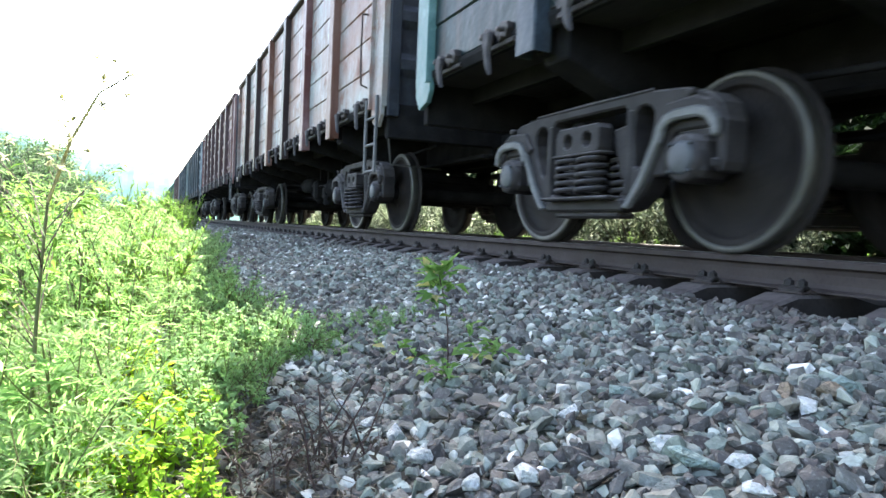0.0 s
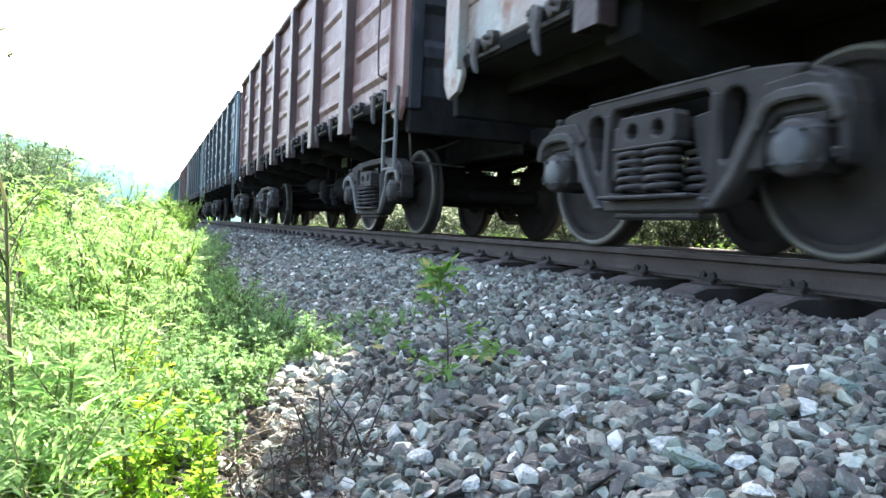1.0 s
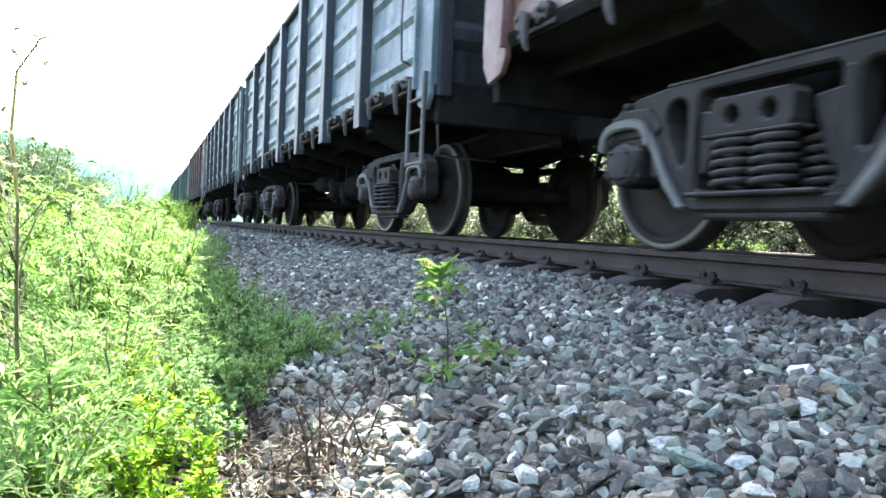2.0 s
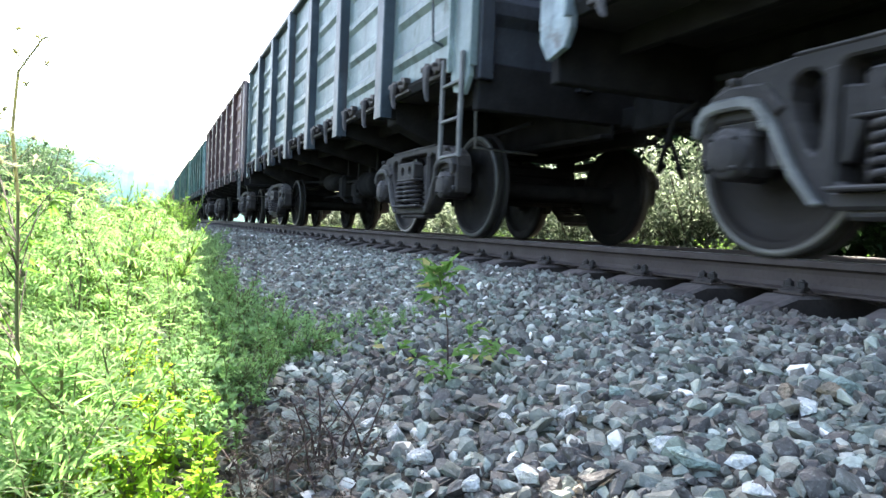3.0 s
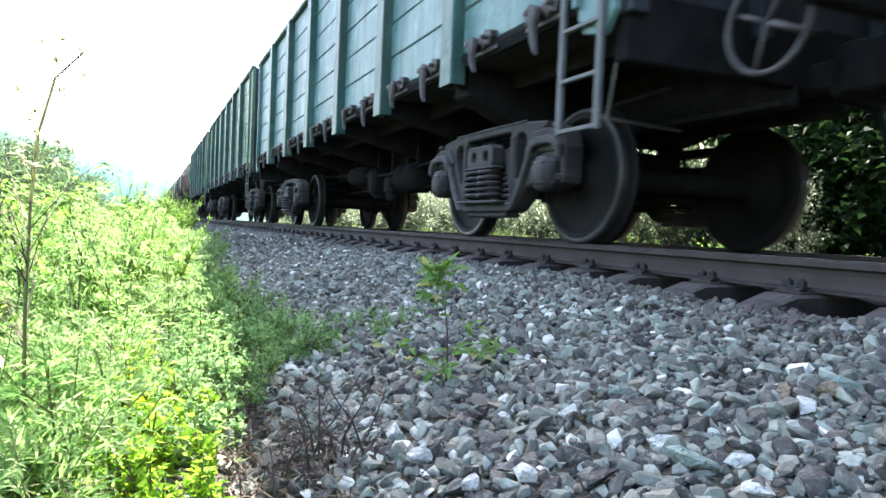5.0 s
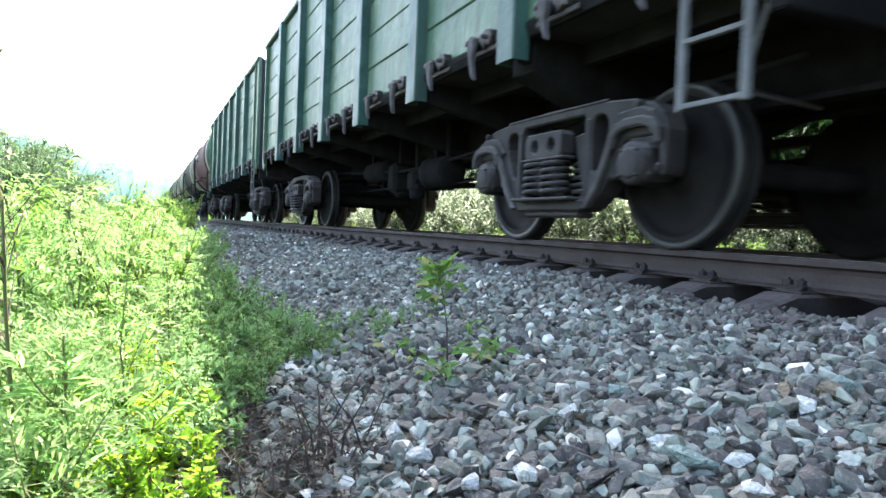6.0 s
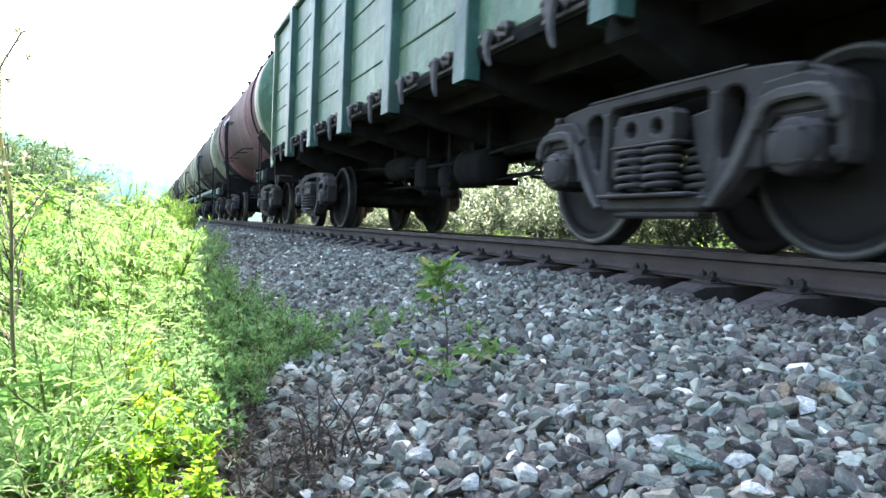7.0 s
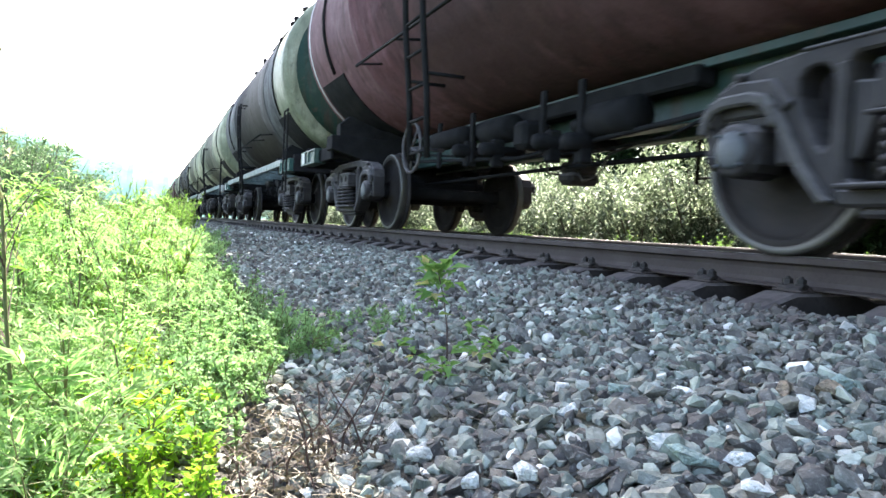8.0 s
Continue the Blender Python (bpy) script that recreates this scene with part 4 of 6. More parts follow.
def open_wagon(style, paint, post_paint, label, corner_paint=None, text=None, wheel=False, odd=(), height=1.0):
    w = tagged(new("open_wagon", None), label, "freight wagon", "open wagons of the train")
    corner_paint = corner_paint or paint
    for side in (-1, 1):
        flip = lambda y: pose(side * WALL, y * (1 if side < 0 else -1), 0, 0, 0, 0 if side < 0 else 180)
        for a, b in zip(EDGES_Y[:-1], EDGES_Y[1:]):
            side_panel(w, b - a, style, paint, flip(a), a)
        for k, y in enumerate(POSTS_Y):
            part("post", cached("post", post_mesh), dict(odd).get(k, post_paint), w, flip(y))
        for s in (-1, 1):
            t = Matrix.Translation((side * WALL, s * BODY, 0)) @ Matrix.Diagonal((-side, -s, 1, 1))
            corner = cached(f"corner_{side}_{s}", corner_mesh)
            if not corner.get("turned"):
                corner.transform(Matrix.Diagonal((-side, -s, 1, 1)))
                if side * s < 0:
                    corner.flip_normals()
                corner["turned"] = 1
            part("corner_plate", corner, corner_paint, w, (side * WALL, s * BODY, 0))
        for a, b in zip(EDGES_Y[:-1], EDGES_Y[1:]):
            for k in (0.27, 0.73):
                lock = part("hatch_latch", cached("hatch_latch", latch_mesh), M_BOLT, w, flip(a + k * (b - a)), "dark iron floor-hatch lock")
                part("hook", cached("hook", lambda: hook_mesh(0.30 if k < 0.5 else 0.24)) if k < 0.5 else cached("hook_short", lambda: hook_mesh(0.24)), M_LATCH, lock, (0, 0.02, 0), "dusty lock claw")
            part("hatch_edge", cached(f"hatch_edge_{b - a:.2f}", lambda: hatch_edge_mesh(b - a)), M_DARK, w, flip(a))
        part("top_rail", cached("top_rail", lambda: G().box(-0.065, 0.065, -BODY, BODY, TOP - 0.10, TOP, 0.02)), post_paint, w, (side * (WALL + 0.02), 0, 0))
        end = -1 if side < 0 else 1
        part("ladder", cached("ladder", ladder_mesh), M_LADDER, w, (side * (WALL + 0.065), end * (BODY - 0.26), 0), "step ladder of grey flat steel")
        part("grab_rail", cached("grab_rail", grab_mesh), post_paint, w, flip(-(BODY - 0.66)))
        part("release_rod", cached("release_rod", release_rod_mesh), M_PALE, w, pose(0, end * (BODY - 0.20), 0, 0, 0, 0 if side < 0 else 180))
        if text:
            part("stencilled_lines", cached("stencilled_lines", text_bars_mesh), text, w, flip(POSTS_Y[0] - 1.5), "white stencilled lines")
    for s in (-1, 1):
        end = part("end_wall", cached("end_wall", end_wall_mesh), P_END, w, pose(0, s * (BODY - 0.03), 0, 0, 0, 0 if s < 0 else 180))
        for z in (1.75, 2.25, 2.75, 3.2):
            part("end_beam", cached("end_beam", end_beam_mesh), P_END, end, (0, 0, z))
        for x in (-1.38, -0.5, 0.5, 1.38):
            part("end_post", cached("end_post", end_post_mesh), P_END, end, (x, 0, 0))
    if height != 1.0:       # a lower build: the walls end below the usual height
        low = Matrix.Translation((0, 0, FLOOR)) @ Matrix.Diagonal((1, 1, height, 1)) @ Matrix.Translation((0, 0, -FLOOR))
        for ob in w.children:
            if ob.name.split(".")[0] in ("side_panel", "post", "corner_plate", "top_rail", "end_wall", "grab_rail"):
                ob.matrix_basis = low @ ob.matrix_basis
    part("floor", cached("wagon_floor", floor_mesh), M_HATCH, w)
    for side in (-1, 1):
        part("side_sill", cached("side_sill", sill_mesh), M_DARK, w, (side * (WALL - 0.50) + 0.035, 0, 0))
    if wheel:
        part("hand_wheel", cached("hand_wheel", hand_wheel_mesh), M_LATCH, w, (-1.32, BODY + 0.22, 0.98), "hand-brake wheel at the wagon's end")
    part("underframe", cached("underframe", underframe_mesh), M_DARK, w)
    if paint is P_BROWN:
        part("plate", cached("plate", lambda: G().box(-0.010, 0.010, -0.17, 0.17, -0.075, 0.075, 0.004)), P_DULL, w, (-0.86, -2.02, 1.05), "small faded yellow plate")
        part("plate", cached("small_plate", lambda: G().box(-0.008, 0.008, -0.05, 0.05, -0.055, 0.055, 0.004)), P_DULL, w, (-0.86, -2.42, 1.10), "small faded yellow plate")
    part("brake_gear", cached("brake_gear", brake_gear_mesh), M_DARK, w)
    for s in (-1, 1):
        bogie(w, s * BOGIE_Y, M_CAP if paint in (P_TEAL, P_PINK) else M_IRON, paint in (P_TEAL, P_BLUE, P_BROWN), paint in (P_SEA, P_GREEN, P_PALE, P_RUST))
    add_couplers(w, HALF)
    return w


# ---- train: tank wagons ----
T_HALF, T_BOGIE, T_R, T_Z, T_LEN = 6.01, 3.90, 1.55, 2.81, 5.36


def barrel_mesh():
    prof = [(-T_LEN, 0.0)]
    for k in range(1, 9):
        a = k / 8 * math.pi / 2
        prof.append((-T_LEN + 0.42 * (1 - math.cos(a)), T_R * math.sin(a) ** 0.8))
    prof += [(-T_LEN + 0.44, T_R), (-T_LEN + 0.50, T_R), (-2.8, T_R), (-2.7, T_R), (-2.69, T_R + 0.008), (-2.64, T_R + 0.008), (-2.63, T_R), (0, T_R), (2.63, T_R), (2.64, T_R + 0.008), (2.69, T_R + 0.008), (2.70, T_R), (2.8, T_R)]
    prof += [(-y, r) for y, r in prof[:11]][::-1]
    return G().lathe(prof, 64, "y", (0, 0, T_Z))


def band_mesh(y0, y1, lift=0.006):
    return G().lathe([(y0, T_R - 0.01), (y0, T_R + lift), (y1, T_R + lift), (y1, T_R - 0.01)], 64, "y", (0, 0, T_Z), caps=False)


def head_mesh(reach, lift=0.008):
    """Painted cap over the barrel's front head; without reach only the middle of the head."""
    prof = [(-T_LEN - lift, 0.0)]
    for k in range(1, 9 if reach else 6):
        a = k / 8 * math.pi / 2
        prof.append((-T_LEN - lift + 0.43 * (1 - math.cos(a)), (T_R + lift) * math.sin(a) ** 0.8))
    prof += [(-T_LEN + 0.45, T_R + lift), (-T_LEN + 0.50, T_R + lift), (-T_LEN + reach, T_R + lift), (-T_LEN + reach, T_R - 0.01)] if reach else [(prof[-1][0] + 0.01, prof[-1][1] - 0.01)]
    return G().lathe(prof, 64, "y", (0, 0, T_Z), caps=False)


def tank_frame_mesh():
    g = G()
    for s in (-1, 1):
        g.box(s * 0.17, s * 0.21, -5.5, 5.5, 0.86, 1.22, 0.006)
        g.box(s * 0.17, s * 0.32, -5.5, 5.5, 0.84, 0.88, 0.006)
    g.box(-0.34, 0.34, -5.5, 5.5, 1.18, 1.24, 0.006)
    return g


def saddle_mesh():
    """Bolster beam and saddle that carry the barrel over one bogie."""
    g = G()
    g.prism([(-1.42, 1.24), (-1.42, 1.05), (-0.8, 0.88), (0.8, 0.88), (1.42, 1.05), (1.42, 1.24)], T_BOGIE - 0.15, T_BOGIE + 0.15, "y", (), 0.01)
    g.prism([(-1.30, 1.22), (-1.30, 1.40), (-1.16, 1.52), (-0.7, 1.36), (0.7, 1.36), (1.16, 1.52), (1.30, 1.40), (1.30, 1.22)], T_BOGIE - 0.10, T_BOGIE + 0.10, "y", (), 0.01)
    return g


def cradle_mesh():
    """Curved plate between the saddle and the barrel's underside."""
    arc = [math.radians(120 + 5 * k) for k in range(25)]
    outer = [((T_R + 0.018) * math.sin(a), T_Z + (T_R + 0.018) * math.cos(a)) for a in arc]
    inner = [((T_R + 0.002) * math.sin(a), T_Z + (T_R + 0.002) * math.cos(a)) for a in reversed(arc)]
    return G().prism(outer + inner, T_BOGIE - 0.35, T_BOGIE + 0.78, "y", (), 0.003)


def side_rail_mesh():
    """Long pale channel along the frame's side, on short brackets."""
    g = G().box(-1.47, -1.40, -4.55, 4.55, 1.05, 1.17, 0.008)
    for k in range(9):
        y = -4.2 + 1.05 * k
        g.box(-1.41, -0.20, y - 0.03, y + 0.03, 1.06, 1.12, 0.006)
    return g


def end_frame_mesh():
    """Side stub of the frame at one corner with its raised border; the end is towards -y, the side towards -x."""
    g = G().box(-1.45, -1.40, -5.50, -4.55, 0.92, 1.12, 0.010)
    g.box(-1.475, -1.30, -5.50, -4.55, 1.10, 1.128, 0.006)
    g.box(-1.475, -1.30, -5.50, -4.55, 0.912, 0.94, 0.006)
    for y in (-5.49, -5.03, -4.58):
        g.box(-1.475, -1.44, y - 0.02, y + 0.02, 0.93, 1.11, 0.006)
    return g


def end_beam_tank_mesh():
    """Beam across the frame's end with the cross members behind it."""
    g = G().box(-1.40, 1.40, -5.52, -5.42, 0.90, 1.20, 0.014)
    g.box(-1.39, 1.39, -5.42, -5.05, 1.13, 1.155, 0.006)
    for s in (-1, 1):
        g.box(s * 0.30, s * 1.39, -4.70, -4.55, 0.94, 1.12, 0.012)
        g.box(s * 0.30, s * 1.39, -4.15, -4.0, 0.94, 1.12, 0.012)
        g.box(s * 1.34, s * 1.39, -4.55, -3.9, 0.93, 1.11, 0.010)
    return g


def top_fittings_mesh():
    """Small valves and brackets standing up along the barrel's shoulder."""
    g = G()
    for y, high, wide in ((-4.2, 0.13, 0.08), (-3.3, 0.20, 0.06), (-3.0, 0.15, 0.10), (-1.7, 0.14, 0.09), (0.8, 0.20, 0.06), (2.3, 0.14, 0.08)):
        for s in (-1, 1):
            x = s * (1.06 - 0.6 * wide)
            z = T_Z + math.sqrt(T_R ** 2 - x ** 2)
            top = z + high
            g.lathe([(z - 0.05, 0.6 * wide), (top - 0.09, 0.6 * wide), (top - 0.08, wide), (top - 0.03, wide), (top, 0.6 * wide), (top, 0.0)], 10, "z", (x, y, 0))
            g.box(x - 0.03, x + 0.03, y + 0.14, y + 0.14 + wide, z - 0.06, z + 0.6 * high, 0.006)
    return g


def tank_ladder_mesh():
    """Outer ladder following the barrel, side towards -x."""
    g = G()
    arc = [(-1.60, 0.62), (-1.62, 1.10), (-1.68, 1.7), (-1.72, 2.4), (-1.70, 2.80)]
    for y in (-0.20, 0.20):
        g.tube([(x, y, z) for x, z in arc], 0.026, 6)
    for k in range(8):
        z = 0.68 + 0.27 * k
        x = float(np.interp(z, [q for _, q in arc], [p for p, _ in arc]))
        g.tube([(x, -0.2, z), (x, 0.2, z)], 0.015, 6)
    for z in (1.30, 2.76):
        for y in (-0.2, 0.2):
            g.tube([(-1.66, y, z), (-1.3 if z < 2 else -1.46, y, z)], 0.016, 6)
    return g


def dome_mesh():
    g = G().lathe([(4.38, 0.30), (4.60, 0.30), (4.61, 0.34), (4.65, 0.34), (4.68, 0.28), (4.71, 0.10), (4.71, 0.0)], 24, "z")
    for y in (-0.75, 0.75):
        g.lathe([(4.33, 0.09), (4.54, 0.09), (4.55, 0.12), (4.60, 0.12), (4.60, 0.0)], 14, "z", (0.0, y, 0))
    return g


def walkway_mesh():
    g = G()
    for s in (-1, 1):
        for k in range(3):
            x = s * (0.45 + 0.14 * k)
            g.box(x - 0.06, x + 0.06, -1.3, 1.3, 4.48, 4.51, 0.006)
    return g


def valve_mesh():
    """Bottom outlet: pipe from the barrel, flanged valve body with its cap, handle and chain hanging under it."""
    g = G().lathe([(0.60, 0.0), (0.60, 0.12), (0.63, 0.17), (0.70, 0.17), (0.72, 0.11), (0.86, 0.11), (0.88, 0.18), (0.95, 0.18), (0.97, 0.13), (1.12, 0.13), (1.14, 0.19), (1.20, 0.19), (1.22, 0.14), (1.34, 0.14)], 18, "z")
    g.box(-0.17, 0.17, -0.12, 0.12, 0.50, 0.62, 0.04)
    g.lathe([(-0.34, 0.0), (-0.34, 0.08), (-0.30, 0.10), (-0.24, 0.10), (-0.22, 0.06), (-0.08, 0.06)], 14, "x", (0, 0.02, 0.80))
    for k in range(6):
        a = k * math.pi / 3
        g.lathe([(0.845, 0.0), (0.845, 0.018), (0.985, 0.018), (0.985, 0.0)], 6, "z", (0.155 * math.cos(a), 0.155 * math.sin(a), 0))
    g.tube([(-0.22, 0.20, 1.15), (-0.22, 0.20, 0.62), (-0.10, 0.05, 0.58)], 0.016, 6)
    g.tube([(-0.10, -0.14, 0.62), (-0.16, -0.30, 0.52), (-0.18, -0.55, 0.55), (-0.30, -0.85, 0.70), (-0.34, -1.2, 0.74)], 0.011, 6)
    return g


def strap_mesh(y):
    path = []
    for k in range(25):
        a = math.radians(-118 + 236 * k / 24)
        path.append(((T_R + 0.012) * math.sin(a), y, T_Z + (T_R + 0.012) * math.cos(a)))
    g = G()
    for dy in (-0.035, 0.035):
        g.tube([(x, yy + dy, z) for x, yy, z in path], 0.014, 5)
    return g


def hand_wheel_mesh():
    ring = [(0, 0.21 * math.cos(2 * math.pi * k / 24), 0.21 * math.sin(2 * math.pi * k / 24)) for k in range(25)]
    g = G().tube(ring, 0.014, 6, False)
    for k in range(4):
        a = k * math.pi / 2 + 0.4
        g.tube([(0, 0, 0), (0.03, 0.2 * math.cos(a), 0.2 * math.sin(a))], 0.011, 5)
    g.tube([(0, 0, 0), (0.30, 0, 0)], 0.016, 6)
    return g


def foot_step_mesh():
    g = G()
    for y in (-0.16, 0.16):
        g.box(-0.012, 0.012, y - 0.02, y + 0.02, 0.55, 2.0, 0.004)
    for z in (0.57, 0.84, 1.6, 1.98):
        g.box(-0.014, 0.014, -0.16, 0.16, z - 0.012, z + 0.012, 0.004)
    return g


def tank_pipe_mesh():
    """Hand rail along the barrel on its brackets."""
    g = G().tube([(-1.52, -2.3, 1.86), (-1.52, 2.3, 1.86)], 0.018, 6)
    for y in (-2.2, -1.0, 1.0, 2.2):
        g.tube([(-1.52, y, 1.86), (-1.20, y, 1.90)], 0.013, 6)
    return g


def tank_gear_mesh():
    g = G().lathe([(-0.42, 0.0), (-0.40, 0.08), (-0.36, 0.105), (0.36, 0.105), (0.40, 0.08), (0.42, 0.0)], 18, "y", (-0.66, 1.5, 1.02))
    g.lathe([(-0.28, 0.0), (-0.28, 0.13), (0.20, 0.13), (0.24, 0.05), (0.5, 0.05), (0.5, 0.0)], 18, "y", (-0.6, -1.3, 0.90))
    for y, z in ((-0.62, 0.78), (0.35, 0.80), (0.95, 0.84), (-1.05, 0.74)):
        g.lathe([(-0.86, 0.0), (-0.86, 0.05), (-0.82, 0.07), (-0.66, 0.07), (-0.62, 0.045), (-0.40, 0.045)], 10, "x", (0, y, z))
        g.box(-0.74, -0.62, y - 0.05, y + 0.05, z - 0.16, z + 0.10, 0.015)
    g.box(-0.78, -0.5, -0.32, -0.10, 0.76, 1.00, 0.04)
    g.box(-0.42, -0.24, -1.9, 1.9, 1.06, 1.20, 0.02)
    g.lathe([(-0.30, 0.0), (-0.29, 0.10), (-0.26, 0.13), (0.26, 0.13), (0.29, 0.10), (0.30, 0.0)], 16, "y", (-0.55, 0.55, 1.02))
    for y in (-1.0, -0.45, 0.9, 1.75):
        g.box(-0.70, -0.66, y - 0.03, y + 0.03, 0.72, 1.22, 0.006)
    g.tube([(-0.45, -2.6, 0.96), (-0.45, -1.7, 0.74), (-0.50, -0.9, 0.70), (-0.45, 0.6, 0.76), (-0.45, 2.6, 0.95)], 0.014, 6)
    g.tube([(-0.62, -5.3, 1.0), (-0.62, -2.0, 0.80), (-0.66, 0.0, 0.70), (-0.62, 2.0, 0.82), (-0.62, 5.3, 1.0)], 0.02, 6)
    g.tube([(-0.25, -3.2, 0.62), (-0.15, 0.0, 0.66), (-0.25, 3.2, 0.62)], 0.02, 6)
    return g


def tank_marks_mesh():
    """Unreadable white marks on the barrel's flank, as plain bars."""
    g = G()
    for row, (a0, n, w) in enumerate(((98, 7, 0.15), (106, 2, 0.17))):
        for k in range(n):
            y = 1.1 + 0.24 * k + (0.5 if row else 0.0)
            for a in (0.0, 1.6, 3.2):
                t = math.radians(a0 + a - 20)
                x, z = -(T_R + 0.004) * math.sin(t), T_Z + (T_R + 0.004) * math.cos(t)
                g.box(-0.004, 0.004, y, y + w * (0.5 if a == 1.6 else 1.0), -0.022, 0.022, 0.001, Matrix.Translation((x, 0, z)) @ Matrix.Rotation(-(t - math.pi / 2), 4, "Y"))
    return g


def tank_wagon(paint, frame_paint, label, bands=(), head=None):
    w = tagged(new("tank_wagon", None), label, "tank wagon", "tank wagons of the train")
    part("barrel", cached("barrel", barrel_mesh), paint, w)
    if head:
        reach = 0.62 if head is P_GREEN else 1.45
        part("barrel_head", cached(f"barrel_head_{reach}", lambda: head_mesh(reach)), head, w, label="differently painted barrel end")
        # shading of the dished head, painted as a dark green cap
        if head is P_LIME:
            part("head_patch", cached("head_patch", lambda: head_mesh(0, 0.016)), P_HEAD_SHADE, w, label="dark green middle of the barrel end")
    for y0, y1, mat in bands:
        part("paint_band", cached(f"band_{y0}_{y1}", lambda: band_mesh(y0, y1)), mat, w, label="painted band round the barrel")
    if frame_paint is P_FRAME:
        tagged(part("stencilled_mark", cached("tank_marks", tank_marks_mesh), P_WHITE, w, label="white stencilled marks"), kind="stuff")
    for y in (-3.9, 3.9):
        part("strap", cached(f"strap_{y}", lambda: strap_mesh(y)), M_DARK, w)
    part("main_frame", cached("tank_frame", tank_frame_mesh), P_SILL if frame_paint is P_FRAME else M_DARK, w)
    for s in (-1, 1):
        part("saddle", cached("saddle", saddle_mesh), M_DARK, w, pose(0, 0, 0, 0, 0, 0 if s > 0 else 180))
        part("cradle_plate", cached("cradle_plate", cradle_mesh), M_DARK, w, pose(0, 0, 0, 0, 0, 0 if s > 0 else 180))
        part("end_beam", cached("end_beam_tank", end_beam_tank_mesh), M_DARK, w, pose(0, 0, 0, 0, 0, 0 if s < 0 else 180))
        for side in (-1, 1):
            stub = cached(f"end_frame_{side * s}", end_frame_mesh)
            if side * s < 0 and not stub.get("turned"):
                stub.transform(Matrix.Diagonal((-1, 1, 1, 1)))
                stub.flip_normals()
                stub["turned"] = 1
            part("end_frame", stub, frame_paint, w, pose(0, 0, 0, 0, 0, 0 if s < 0 else 180))
        part("foot_step", cached("foot_step", foot_step_mesh), M_DARK, w, (-s * 1.49, s * -5.15 if s < 0 else -5.15, 0))
        part("ladder", cached("tank_ladder", tank_ladder_mesh), M_DARK, w, pose(0, 0, 0, 0, 0, 0 if s < 0 else 180))
        part("hand_rail", cached("tank_pipe", tank_pipe_mesh), M_DARK, w, pose(0, 0, 0, 0, 0, 0 if s < 0 else 180))
    if frame_paint in (P_POST_G, P_WHITE):
        # the pale paint stands in for sky light falling on the rail
        part("side_rail", cached("side_rail", side_rail_mesh), P_PALE, w, label="rail along the frame, painted pale for the sky light on it")
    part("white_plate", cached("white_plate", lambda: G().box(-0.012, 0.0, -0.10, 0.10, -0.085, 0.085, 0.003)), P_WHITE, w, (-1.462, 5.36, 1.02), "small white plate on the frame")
    part("hand_wheel", cached("hand_wheel", hand_wheel_mesh), M_LATCH, w, (-1.60, 0.16, 0.73), "grey hand-brake wheel")
    part("hatch_dome", cached("hatch_dome", dome_mesh), paint, w)
    part("walkway", cached("walkway", walkway_mesh), M_DARK, w)
    if head:
        part("top_fittings", cached("top_fittings", top_fittings_mesh), M_DARK, w)
    part("outlet_valve", cached("outlet_valve", valve_mesh), M_IRON, w)
    part("brake_gear", cached("tank_gear", tank_gear_mesh), M_DARK, w)
    for s in (-1, 1):
        bogie(w, s * T_BOGIE, M_CAP)
    add_couplers(w, T_HALF)
    return w


# ---- train: make-up ----
P_TEAL = paint_material("old_teal_paint", (0.0094, 0.0222, 0.0233), (0.0228, 0.0367, 0.0380), 0.45)
P_PINK = paint_material("faded_red_lead_paint", (0.2500, 0.1350, 0.1000), (0.2750, 0.2850, 0.2650), 0.55, (0.2100, 0.0900, 0.0560))
P_BROWN = paint_material("red_brown_paint", (0.1837, 0.0952, 0.0861), (0.2696, 0.1812, 0.1707), 0.35)
P_BLUE = paint_material("grey_blue_paint", (0.1032, 0.1491, 0.1746), (0.2414, 0.2924, 0.3098), 0.40)
P_PALE = paint_material("pale_blue_paint", (0.1082, 0.1511, 0.1551), (0.1943, 0.2351, 0.2300), 0.45, (0.085, 0.075, 0.062))
P_RUST = paint_material("dark_red_paint", (0.1160, 0.0438, 0.0383), (0.2016, 0.1219, 0.1172), 0.45, (0.085, 0.036, 0.030))
P_SEA = paint_material("sea_green_paint", (0.0613, 0.1568, 0.1550), (0.1514, 0.2450, 0.2297), 0.2)
P_GREEN = paint_material("green_paint", (0.0486, 0.1166, 0.0700), (0.1276, 0.1924, 0.1201), 0.28)
P_POST = paint_material("dark_brown_post_paint", (0.027, 0.017, 0.016), (0.044, 0.030, 0.028), 0.3)
P_POST_B = paint_material("dark_blue_post_paint", (0.0310, 0.0412, 0.0514), (0.0545, 0.0709, 0.0851), 0.3)
P_POST_R = paint_material("mauve_post_paint", (0.0696, 0.0390, 0.0379), (0.1065, 0.0748, 0.0738), 0.3)
P_CORNER = paint_material("bleached_corner_paint", (0.2067, 0.1434, 0.1312), (0.3004, 0.2395, 0.2252), 0.25, (0.12, 0.07, 0.055))
P_POST_G = paint_material("dark_green_post_paint", (0.0263, 0.0735, 0.0620), (0.0554, 0.1217, 0.1025), 0.2)
P_TANK = paint_material("tank_brown_paint", (0.1362, 0.0637, 0.0689), (0.1482, 0.0815, 0.0899), 0.35, (0.042, 0.028, 0.026), (0.056, 0.037, 0.036), gloss=0.06, rough=0.64)
P_OLIVE = paint_material("tank_olive_paint", (0.1957, 0.2128, 0.1443), (0.4101, 0.4101, 0.2901), 0.40, (0.0345, 0.0310, 0.0276), (0.045, 0.040, 0.034), gloss=0.06, rough=0.64, reach=0.2)
